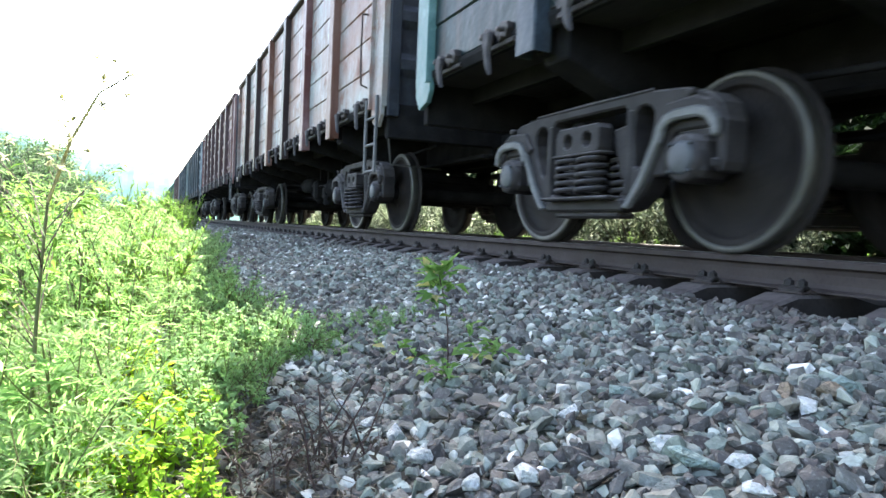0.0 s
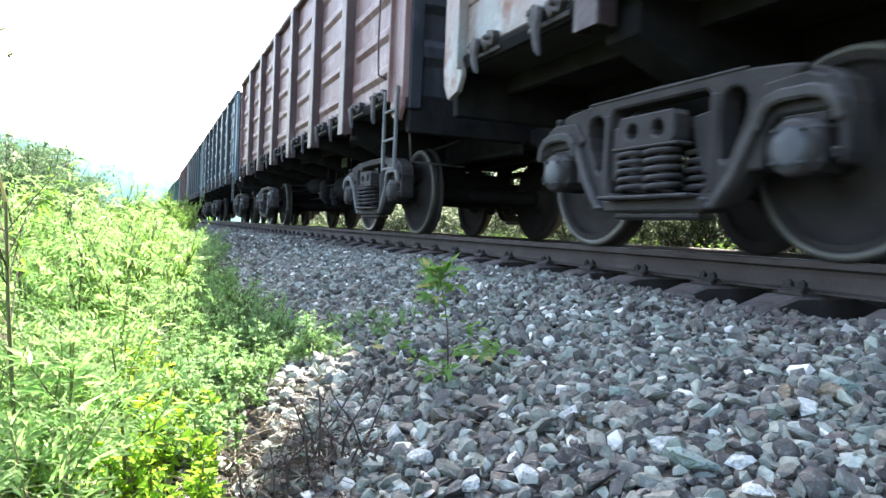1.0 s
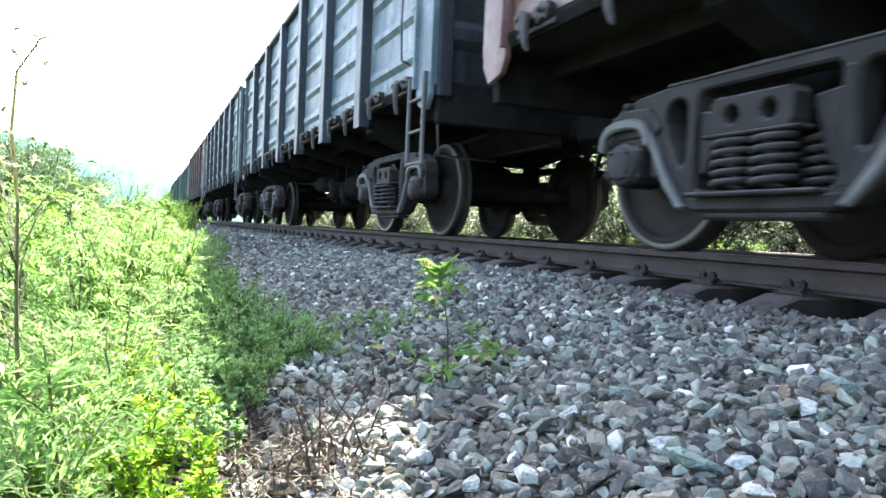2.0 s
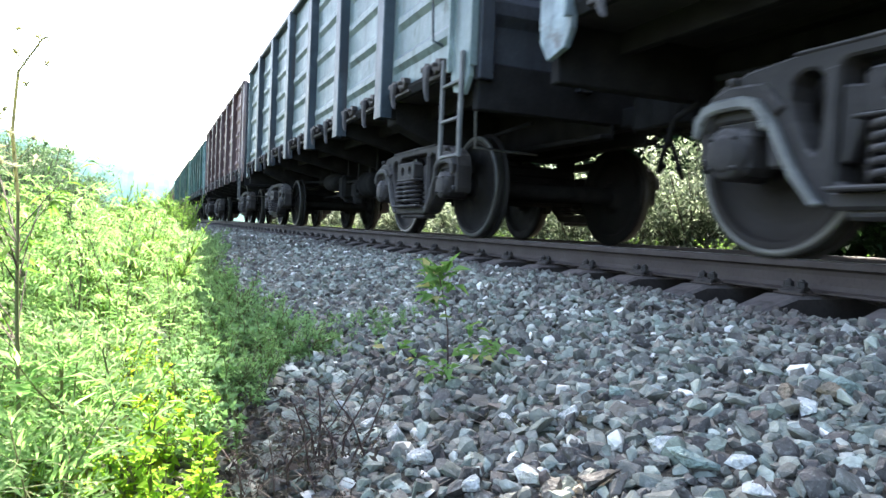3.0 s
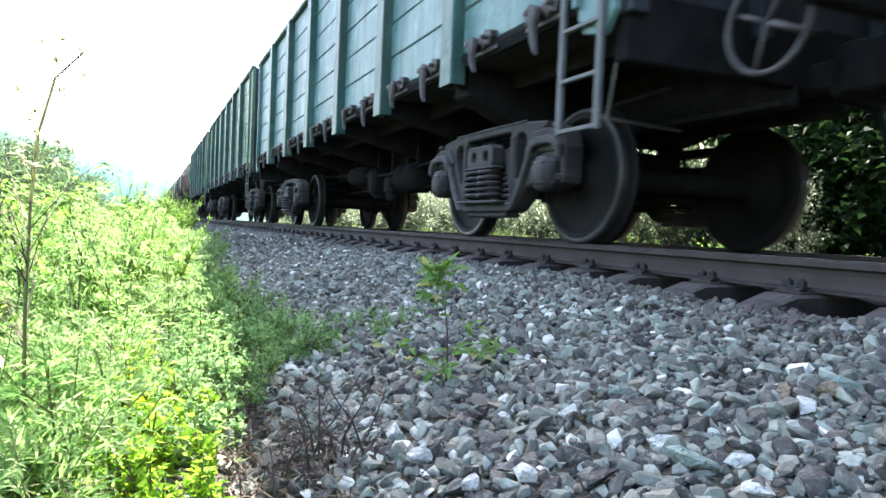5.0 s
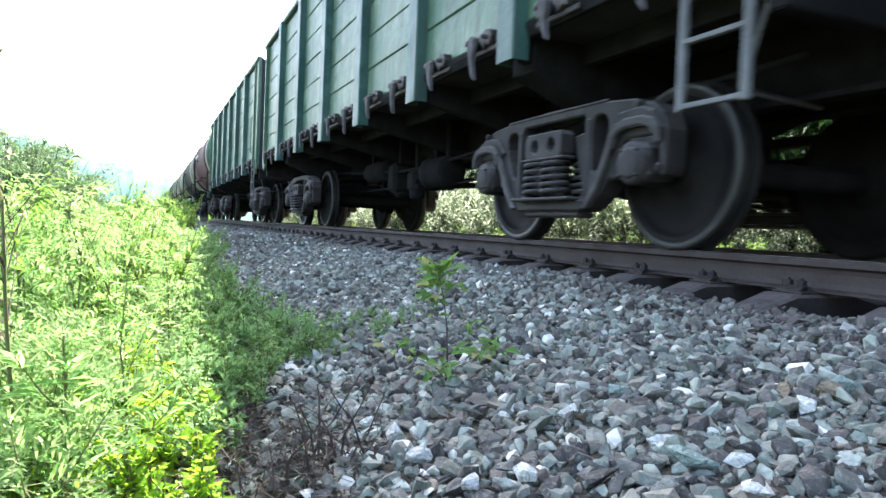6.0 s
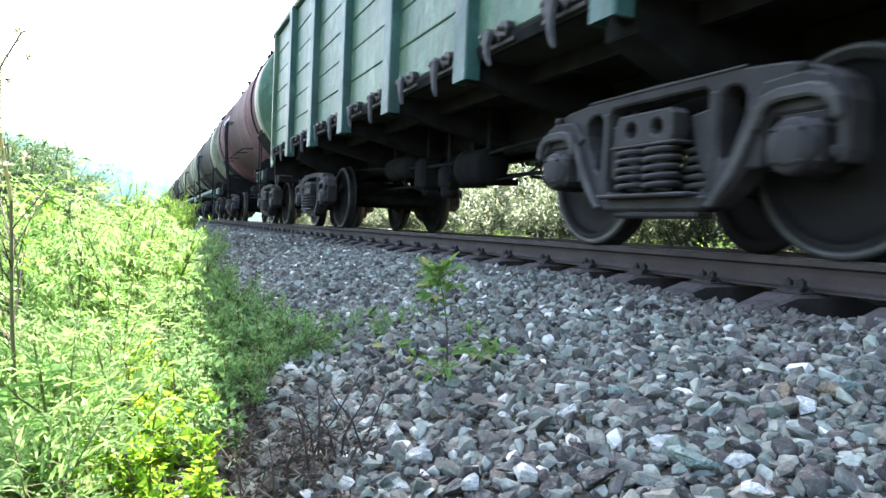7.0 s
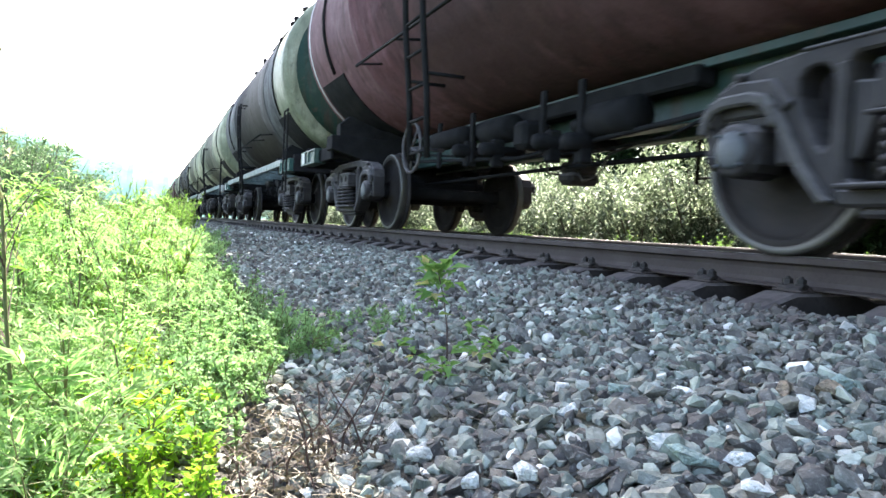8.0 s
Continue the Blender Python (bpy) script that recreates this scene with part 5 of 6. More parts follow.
P_BLACK = paint_material("oily_tank_paint", (0.0546, 0.0559, 0.0596), (0.1191, 0.1227, 0.1276), 0.5, (0.0297, 0.0284, 0.0257), (0.020, 0.016, 0.014), gloss=0.06, rough=0.64, reach=1.1)
P_CREAM = paint_material("cream_paint", (0.315, 0.300, 0.210), (0.390, 0.375, 0.285), 0.4)
P_FRAME = paint_material("frame_green_paint", (0.034, 0.062, 0.050), (0.058, 0.094, 0.078), 0.35, (0.03, 0.026, 0.022))
P_SILL = paint_material("dark_green_sill_paint", (0.022, 0.044, 0.037), (0.036, 0.064, 0.055), 0.3)
P_WHITE = paint_material("stencil_white", (0.413, 0.413, 0.390), (0.465, 0.465, 0.450), 0.2)

P_HEAD_SHADE = paint_material("shaded_head_green", (0.0144, 0.0360, 0.0270), (0.0306, 0.0558, 0.0432), 0.3, gloss=0.06)
P_LIME = paint_material("oily_lime_paint", (0.1507, 0.1690, 0.1082), (0.2378, 0.2499, 0.1770), 0.5, (0.05, 0.044, 0.034), gloss=0.06)
P_END = paint_material("dark_end_wall_paint", (0.020, 0.023, 0.029), (0.040, 0.044, 0.052), 0.3, (0.018, 0.015, 0.014))
P_DULL = paint_material("dull_yellow_paint", (0.0216, 0.0216, 0.0099), (0.0324, 0.0315, 0.0144), 0.4, (0.02, 0.018, 0.012), gloss=0.03)
P_ORANGE = paint_material("rust_orange_post_paint", (0.1313, 0.0522, 0.0323), (0.1848, 0.1043, 0.0796), 0.4, (0.06, 0.03, 0.022))

GONDOLAS = [
    ("planked", P_TEAL, P_POST_B, "open wagon in old teal paint with rusty edges", P_SEA, None),
    ("planked", P_PINK, P_POST, "open wagon with faded pink and white patched paint", P_PINK, None, False, ((0, P_ORANGE), (1, P_RUST), (3, P_ORANGE))),
    ("ribbed", P_BROWN, P_POST_R, "ribbed open wagon in faded brown-pink paint", P_BROWN, None),
    ("ribbed", P_BLUE, P_POST_B, "ribbed open wagon in worn grey-blue paint", P_BLUE, P_WHITE),
    ("ribbed", P_PALE, P_POST_B, "ribbed open wagon in pale blue flaking paint", P_PALE, None),
    ("ribbed", P_RUST, P_POST_R, "ribbed open wagon in dusty dark red paint", P_CORNER, None, True),
    ("planked", P_SEA, P_POST_G, "open wagon in sea-green paint with board-like panels", P_SEA, None, True, (), 0.93),
    ("planked", P_GREEN, P_POST_G, "open wagon in dull green paint with board-like panels", P_GREEN, None),
    ("planked", P_GREEN, P_POST_G, "open wagon in fresh green paint beside a tank wagon", P_GREEN, None, True)]
TANKS = [
    (P_TANK, P_FRAME, "rust-brown tank wagon with a green end and cream band", ((-4.72, -4.42, P_CREAM), (4.80, 4.84, P_WHITE)), P_GREEN),
    (P_BLACK, P_POST_G, "dark oily tank wagon with green and cream end bands", (), P_LIME),
    (P_OLIVE, P_WHITE, "dusty olive tank wagon with stained barrel", ((-4.70, -4.45, P_CREAM),), None),
    (P_OLIVE, P_WHITE, "dusty olive tank wagon with stained barrel", (), None),
    (P_BLACK, M_DARK, "dark oily tank wagon with pale dust", (), None),
    (P_OLIVE, M_DARK, "dusty olive tank wagon with stained barrel", (), None),
    (P_TANK, M_DARK, "rust-brown tank wagon far down the train", (), None),
    (P_OLIVE, M_DARK, "dusty olive tank wagon with stained barrel", (), None),
    (P_BLACK, M_DARK, "dark oily tank wagon with pale dust", (), None)]

place = -13.92 + 5.25
for spec in GONDOLAS:
    TRAIN.append((open_wagon(*spec), place))
    place += 13.92
place += T_HALF - HALF + 0.10
for spec in TANKS:
    TRAIN.append((tank_wagon(*spec), place))
    place += 12.02


def run(t):
    """Where the leading wheel of the second wagon stands at t seconds: the train comes on at about 14.6 m/s, with a slight unsteadiness."""
    s = t - 0.01 * (1 - math.cos(2 * math.pi * t))
    return 8.02 - 14.53 * s - 0.0335 * s * s


# ---- plants ----
def leaf_shape(length, width, fold=0.25, droop=0.15, plain=False):
    """A leaf along +y, folded on its midrib: six points, four triangles."""
    l, w = length, width
    v = np.array([(0, 0, 0), (-w / 2, 0.4 * l, fold * w), (0, 0.45 * l, -0.02 * l), (w / 2, 0.4 * l, fold * w), (0, l, -droop * l), (0, 0.02 * l, 0)])
    if plain:        # small leaves: a folded lozenge
        return v[[0, 1, 3, 4]], np.array([(0, 2, 1), (1, 2, 3)])
    return v[:5], np.array([(0, 2, 1), (0, 3, 2), (1, 2, 4), (2, 3, 4)])


def stem_arrays(path, r0, r1, n=3):
    path = np.asarray(path, float)
    vs, fs = [], []
    for k, p in enumerate(path):
        r = r0 + (r1 - r0) * k / max(1, len(path) - 1)
        for j in range(n):
            a = 2 * np.pi * j / n
            vs.append(p + (r * np.cos(a), r * np.sin(a), 0))
    for k in range(len(path) - 1):
        for j in range(n):
            a, b, c, d = k * n + j, k * n + (j + 1) % n, (k + 1) * n + (j + 1) % n, (k + 1) * n + j
            fs += [(a, b, c), (a, c, d)]
    return np.array(vs), np.array(fs)


def merge(pieces):
    vs, fs, o = [], [], 0
    for v, f in pieces:
        vs.append(v), fs.append(np.asarray(f) + o)
        o += len(v)
    return np.concatenate(vs), np.concatenate(fs)


def turn_matrix(yaw, lift, roll=0.0):
    return np.array((Matrix.Rotation(yaw, 3, "Z") @ Matrix.Rotation(lift, 3, "X") @ Matrix.Rotation(roll, 3, "Y")))


def herb(rnd, height, leaves, length, width, branchy=0.0, crown=0.25, plain=False, upright=False):
    """A leafy stalk: stem pieces and leaf pieces, about as high as given."""
    lean = (rnd.uniform(-0.12, 0.12), rnd.uniform(-0.12, 0.12))
    spine = lambda t: np.array((lean[0] * height * t * t, lean[1] * height * t * t, height * t))
    stems = [stem_arrays([spine(t) for t in (0, 0.3, 0.6, 0.85, 1.0)], 0.0045, 0.0015)]
    out = []
    tips = [(spine, 0.06, 1.0)]
    for _ in range(int(branchy)):
        t0, a, reach = rnd.uniform(0.35, 0.8), rnd.uniform(0, 6.28), rnd.uniform(0.12, 0.3) * height
        b = spine(t0)
        out_by = 0.42 if upright else 1.0
        br = lambda t, b=b, a=a, reach=reach, k=out_by: b + np.array((math.cos(a) * reach * k * t, math.sin(a) * reach * k * t, reach * (0.8 * t + 0.35 * t * t)))
        stems.append(stem_arrays([br(0), br(0.5), br(1)], 0.0025, 0.001))
        tips.append((br, 0.2, 1.0))
    for k in range(leaves):
        path, a0, a1 = tips[k % len(tips)]
        t = a0 + (a1 - a0) * rnd.random() ** (0.7 + crown)
        s = (1.15 - 0.65 * t) * rnd.uniform(0.65, 1.25)
        v, f = leaf_shape(length * s, width * s, 0.3, rnd.uniform(0.0, 0.45), plain)
        m = turn_matrix(rnd.uniform(0, 6.28), rnd.uniform(0.55, 1.35) if upright else rnd.uniform(0.0, 1.0), rnd.uniform(-0.5, 0.5))
        out.append((v @ m.T + path(t), f))
    return merge(stems), merge(out)


def set_out(protos, spots, rng, lo, hi, tilt=0.10):
    """Copies of plant shapes (stems, leaves) at spots; returns both as arrays."""
    n = len(spots)
    which = rng.integers(0, len(protos), n)
    rot, size = turns(rng, n, tilt), rng.uniform(lo, hi, n)
    return [scatter([p[k] for p in protos], which, rot, size, spots) for k in (0, 1)]


def stuff(name, stems, leaves, leaf_mat, label, category="weeds", stem_mat=None):
    top = tagged(new(name, tri_mesh(name, *leaves, leaf_mat)), label, category, kind="stuff")
    if stems is not None:
        tagged(part("stems", tri_mesh("stems", *stems, stem_mat or M_STEM), stem_mat or M_STEM, top), kind="stuff")
    return top


def weed_edge(y):
    """How near to the track the weeds grow, along it."""
    return np.interp(y, [0, 2.0, 3.0, 6.0, 10, 16, 60], [-0.15, -0.08, 0.02, 0.22, 0.48, 0.85, 1.0])


def spots_in(rng, n, x0, x1, y0, y1, ragged=0.09, skip=None):
    y = rng.uniform(y0, y1, n)
    edge = weed_edge(y) if x1 is None else np.full(n, x1)
    x = x0 + (edge + rng.normal(0, ragged, n) * (x1 is None) - x0) * rng.uniform(0, 1, n)
    keep = np.hypot(x, y) > 0.75
    if skip is not None:
        keep &= ~skip(x, y)
    x, y = x[keep], y[keep]
    return np.stack([x, y, ground_z(x, y) - 0.01], -1)


def feather(rnd, height, fronds, per):
    """A mugwort shoot: thin stem, divided fronds of many narrow lobes."""
    lean = (rnd.uniform(-0.10, 0.10), rnd.uniform(-0.10, 0.10))
    spine = lambda t: np.array((lean[0] * height * t * t, lean[1] * height * t * t, height * t))
    stems, out = [stem_arrays([spine(t) for t in (0, 0.3, 0.6, 0.85, 1.0)], 0.0026, 0.0010)], []
    for _ in range(fronds):
        t, a = 0.08 + 0.92 * rnd.random() ** 0.8, rnd.uniform(0, 6.28)
        reach = rnd.uniform(0.08, 0.15) * (1.2 - 0.6 * t)
        b = spine(t)
        d = np.array((math.cos(a), math.sin(a), rnd.uniform(0.1, 1.0)))
        e = b + reach * d
        stems.append(stem_arrays([b, 0.5 * (b + e) - (0, 0, 0.09 * reach), e - (0, 0, 0.35 * reach)], 0.0010, 0.0006))
        for k in range(per):
            u = 0.25 + 0.8 * k / per
            v, f = leaf_shape(rnd.uniform(0.022, 0.042) * (1.25 - 0.6 * u), 0.0062, 0.3, rnd.uniform(0, 0.4), True)
            out.append((v @ turn_matrix(a - 1.57 + (0.8 if k % 2 else -0.8) + rnd.uniform(-0.3, 0.3), rnd.uniform(0.0, 1.1), rnd.uniform(-0.5, 0.5)).T + b + (e - b) * u - np.array((0, 0, 0.35 * reach * u * u)), f))
    return merge(stems), merge(out)


def mugwort(rnd, height):
    """A tall branching stalk: stiff stem, branches rising at a slant, each with drooping narrow lobed leaves."""
    lean = (rnd.uniform(-0.16, 0.16), rnd.uniform(-0.16, 0.16))
    spine = lambda t: np.array((lean[0] * height * t * t, lean[1] * height * t * t, height * t))
    stems, out = [stem_arrays([spine(t) for t in (0, 0.3, 0.6, 0.85, 1.0)], 0.0044, 0.0018, 5)], []
    for k in range(13):
        t, a = 0.14 + 0.84 * k / 12, 2.4 * k + rnd.uniform(-0.4, 0.4)
        reach = rnd.uniform(0.10, 0.24) * (1.15 - 0.7 * t)
        b = spine(t)
        e = b + reach * np.array((math.cos(a), math.sin(a), rnd.uniform(0.7, 1.3)))
        stems.append(stem_arrays([b, 0.5 * (b + e) + (0, 0, 0.05 * reach), e], 0.0018, 0.0008))
        for j in range(4):
            q, c = b + (e - b) * (0.35 + 0.22 * j), a + (0.9 if j % 2 else -0.9)
            for i in range(6):
                u = i / 5
                p = q + np.array((math.cos(c), math.sin(c), 0.25 - 0.7 * u)) * 0.055 * u
                v, f = leaf_shape(rnd.uniform(0.022, 0.042), 0.0068, 0.3, rnd.uniform(0.1, 0.6))
                out.append((v @ turn_matrix(c - 1.57 + (0.7 if i % 2 else -0.7) + rnd.uniform(-0.2, 0.2), rnd.uniform(-0.6, 0.4), rnd.uniform(-0.5, 0.5)).T + p, f))
    return merge(stems), merge(out)


def build_weeds():
    rng, rnd = np.random.default_rng(21), random.Random(8)
    slim = [herb(rnd, rnd.uniform(0.50, 0.70), 190, 0.042, 0.0090, 9, 0.25, False, True) for _ in range(7)]
    broad = [herb(rnd, rnd.uniform(0.34, 0.50), 90, 0.054, 0.0165, 5) for _ in range(7)]
    fine = [feather(rnd, rnd.uniform(0.38, 0.58), 22, 13) for _ in range(8)]
    a = set_out(slim, spots_in(rng, 470, -3.2, None, 2.3, 6.5), rng, 0.7, 1.10)
    b = set_out(broad, spots_in(rng, 240, -3.2, None, 2.3, 6.5), rng, 0.6, 1.0)
    stuff("tall_weeds", merge([a[0], b[0]]), merge([a[1], b[1]]), M_WEED, "dense sunlit yellow-green weeds beside the ballast")
    near = set_out(fine, spots_in(rng, 70, -2.4, -0.20, 1.2, 3.2), rng, 0.7, 1.15, 0.14)
    more = set_out(fine, spots_in(rng, 300, -3.0, None, 2.4, 5.5), rng, 0.9, 1.35, 0.14)
    front = set_out(fine, spots_in(rng, 95, -0.75, None, 1.3, 2.9, 0.05), rng, 0.5, 0.95, 0.2)
    low = set_out(fine, spots_in(rng, 80, -0.62, -0.10, 1.2, 1.95), rng, 0.5, 0.95, 0.3)
    back = set_out(fine, spots_in(rng, 90, -4.0, -0.6, -5.0, 0.9), rng, 0.7, 1.15, 0.14)
    stuff("mugwort_clumps", merge([near[0], more[0], front[0], low[0], back[0]]), merge([near[1], more[1], front[1], low[1], back[1]]), M_FEATHER, "pale feathery mugwort shoots in the sun")
    light = [herb(rnd, rnd.uniform(0.42, 0.68), 130, 0.052, 0.0130, 7, 0.25, True, True) for _ in range(10)]
    c = set_out(light, spots_in(rng, 1900, -7.0, None, 6.0, 20.0, 0.09, lambda x, y: (x < -0.085 * y) & (y < 11) & (y > 7.0)), rng, 0.95, 1.5)
    stuff("tall_weeds", c[0], c[1], M_WEED, "dense sunlit weeds along the railway embankment")
    coarse = [herb(rnd, rnd.uniform(0.7, 0.95), 42, 0.17, 0.05, 4, 0.25, True) for _ in range(6)]
    d = set_out(coarse, spots_in(rng, 1700, -24.0, None, 19.0, 85.0), rng, 0.8, 1.3)
    stuff("tall_weeds", d[0], d[1], M_WEED, "far sunlit weeds and tall grass")
    blades = [herb(rnd, rnd.uniform(0.35, 0.55), 70, 0.085, 0.013, 3) for _ in range(6)]
    k = set_out(blades, spots_in(rng, 16, -0.7, None, 1.4, 3.4, 0.04), rng, 0.55, 1.05, 0.14)
    stuff("leafy_stalks", k[0], k[1], M_BLADE, "light green weeds with long narrow drooping leaves")
    tall = [mugwort(rnd, rnd.uniform(0.50, 0.74)) for _ in range(7)]
    k = set_out(tall, spots_in(rng, 80, -1.0, None, 2.1, 4.6, 0.05), rng, 0.75, 1.08, 0.10)
    stuff("mugwort_stalks", k[0], k[1], M_FEATHER, "branching mugwort stalks with drooping lobed leaves", stem_mat=M_STALK)
    k = set_out(light, spots_in(rng, 1000, -6.0, -0.5, -6.0, 2.3, 0.09, lambda x, y: (x > -0.32 * y) & (y > 0)), rng, 0.7, 1.1)
    stuff("tall_weeds", k[0], k[1], M_WEED, "dense sunlit weeds at the foot of the embankment")
    low = [herb(rnd, rnd.uniform(0.07, 0.2), 26, 0.028, 0.025, 3, 0.0) for _ in range(8)]
    e = set_out(low, spots_in(rng, 800, -0.8, 0.02, 1.2, 3.2), rng, 0.5, 1.15)
    wide = [herb(rnd, rnd.uniform(0.08, 0.16), 22, 0.030, 0.027, 4, 0.0) for _ in range(6)]
    y = rng.uniform(1.2, 2.15, 190)
    x = -0.12 + rng.uniform(-0.27, 0.27, 190)
    g = set_out(wide, np.stack([x, y, ground_z(x, y)], -1), rng, 0.6, 1.2)
    e = [merge([e[0], g[0]]), merge([e[1], g[1]])]
    stuff("ground_cover", e[0], e[1], M_YELLOW, "low yellow-green round-leaved ground cover", "ground cover")
    # dry straw on the bare soil at the foot of the ballast
    y = rng.uniform(0.85, 2.0, 240)
    x = 0.20 + rng.normal(0, 0.16, 240)
    straw = [stem_arrays([(0, 0, 0.006), (0.05, 0.0, 0.014), (0.11, 0.015, 0.008)], 0.0016, 0.0009) for _ in range(2)]
    v = scatter(straw, rng.integers(0, 2, 240), turns(rng, 240, 0.15), rng.uniform(0.4, 1.3, 240), np.stack([x, y, ground_z(x, y) + 0.02], -1))
    tagged(new("dry_straw", tri_mesh("dry_straw", *v, M_STRAW)), "dry straw and stalks lying on the bare soil", "straw", kind="stuff")
    bits = [leaf_shape(0.030, 0.014, 0.4, 0.3) for _ in range(2)] + [leaf_shape(0.022, 0.012, 0.6, 0.5)]
    x, y = 0.22 + rng.normal(0, 0.13, 380), rng.uniform(1.1, 2.1, 380)
    v = scatter(bits, rng.integers(0, 3, 380), turns(rng, 380, 0.5), rng.uniform(0.6, 1.4, 380), np.stack([x, y, ground_z(x, y) + rng.uniform(0.008, 0.035, 380)], -1))
    tagged(new("dead_leaves", tri_mesh("dead_leaves", *v, M_LITTER)), "brown dead leaves and stalks littering the bare soil", "leaf litter", kind="stuff")
    # thin herbs that creep into the ballast
    fringe = [herb(rnd, rnd.uniform(0.12, 0.24), 74, 0.036, 0.0150, 9, 0.0, True) for _ in range(6)]
    y = 3.2 + 10 * rng.uniform(0, 1, 480) ** 1.2
    x = weed_edge(y) + 0.06 + np.abs(rng.normal(0.0, 0.17, 480))
    f = set_out(fringe, np.stack([x, y, ground_z(x, y)], -1), rng, 0.6, 1.4, 0.4)
    y = rng.uniform(1.85, 3.6, 240)
    x = weed_edge(y) + 0.10 + np.abs(rng.normal(0.0, 0.15, 240))
    g = set_out(fringe, np.stack([x, y, ground_z(x, y)], -1), rng, 0.35, 0.85, 0.5)
    u = rng.uniform(0, 1, 170)
    y2 = 2.4 + 0.55 * u + rng.normal(0, 0.13, 170)
    x2 = 0.28 + 0.75 * u + rng.normal(0, 0.13, 170)
    h = set_out(fringe, np.stack([x2, y2, ground_z(x2, y2)], -1), rng, 0.18, 0.46, 0.6)
    mounds = []
    for cx, cy, r, n in ((0.21, 2.16, 0.10, 34), (0.12, 1.95, 0.10, 26), (0.32, 2.72, 0.15, 46), (0.22, 2.50, 0.10, 26), (0.34, 3.25, 0.17, 46), (0.39, 3.95, 0.20, 46), (0.50, 2.55, 0.10, 18), (0.14, 1.62, 0.07, 14)):
        x, y = cx + rng.normal(0, 0.55 * r, n), cy + rng.normal(0, 0.8 * r, n)
        mounds.append(set_out(fringe, np.stack([x, y, ground_z(x, y)], -1), rng, 0.45, 1.0, 0.45))
    f, g, h = [[merge([p[k] for p in q]) for k in (0, 1)] for q in ([f, *mounds], [g], [h])]
    stuff("creeping_herbs", merge([f[0], g[0], h[0]]), merge([f[1], g[1], h[1]]), M_WEED_DIM, "small green herbs creeping into the shaded ballast", "herbs")
    # far side of the track
    y = rng.uniform(2.0, 45.0, 2200)
    x = 5.7 + rng.uniform(0, 2.6, 2200) ** 1.1
    tufts = [herb(rnd, rnd.uniform(0.38, 0.55), 60, 0.072, 0.026, 4, 0.25, True) for _ in range(7)]
    g = set_out(tufts, np.stack([x, y, ground_z(x, y)], -1), rng, 0.55, 1.05)
    stuff("embankment_grass", g[0], g[1], M_WEED, "sunlit grass and weeds beyond the track", "grass")


def shrub_shape(rnd, height, spread, leaves, length, width):
    """A many-stemmed bush with uneven outline: woody stems and leaf clumps at their ends."""
    stems, out = [], []
    for _ in range(max(7, leaves // 264)):
        a, r = rnd.uniform(0, 6.28), spread * math.sqrt(rnd.random())
        h = height * rnd.uniform(0.55, 1.0) * (1.0 - 0.35 * (r / spread) ** 2)
        tip = np.array((math.cos(a) * r, math.sin(a) * r, h))
        path = [tip * np.array((t ** 1.4, t ** 1.4, t)) for t in (0, 0.3, 0.6, 0.85, 1)]
        stems.append(stem_arrays(path, 0.016, 0.004, 4))
        for _ in range(11):
            t = 0.10 + 0.92 * rnd.random() ** 0.8
            heart = tip * np.array((t ** 1.4, t ** 1.4, t)) + np.array((rnd.gauss(0, 0.14), rnd.gauss(0, 0.14), rnd.gauss(0, 0.10)))
            a2, lift = rnd.uniform(0, 6.28), rnd.uniform(0.1, 0.9)
            for k in range(24):
                q = heart + np.array((rnd.gauss(0, 0.065), rnd.gauss(0, 0.065), rnd.gauss(0, 0.05)))
                if q[2] < 0.03:
                    continue
                s = rnd.uniform(0.7, 1.25)
                v, f = leaf_shape(length * s, width * s, 0.25, rnd.uniform(0, 0.3))
                out.append((v @ turn_matrix(a2 + rnd.gauss(0, 0.9), lift + rnd.gauss(0, 0.45), rnd.uniform(-0.6, 0.6)).T + q, f))
    return merge(stems), merge(out)


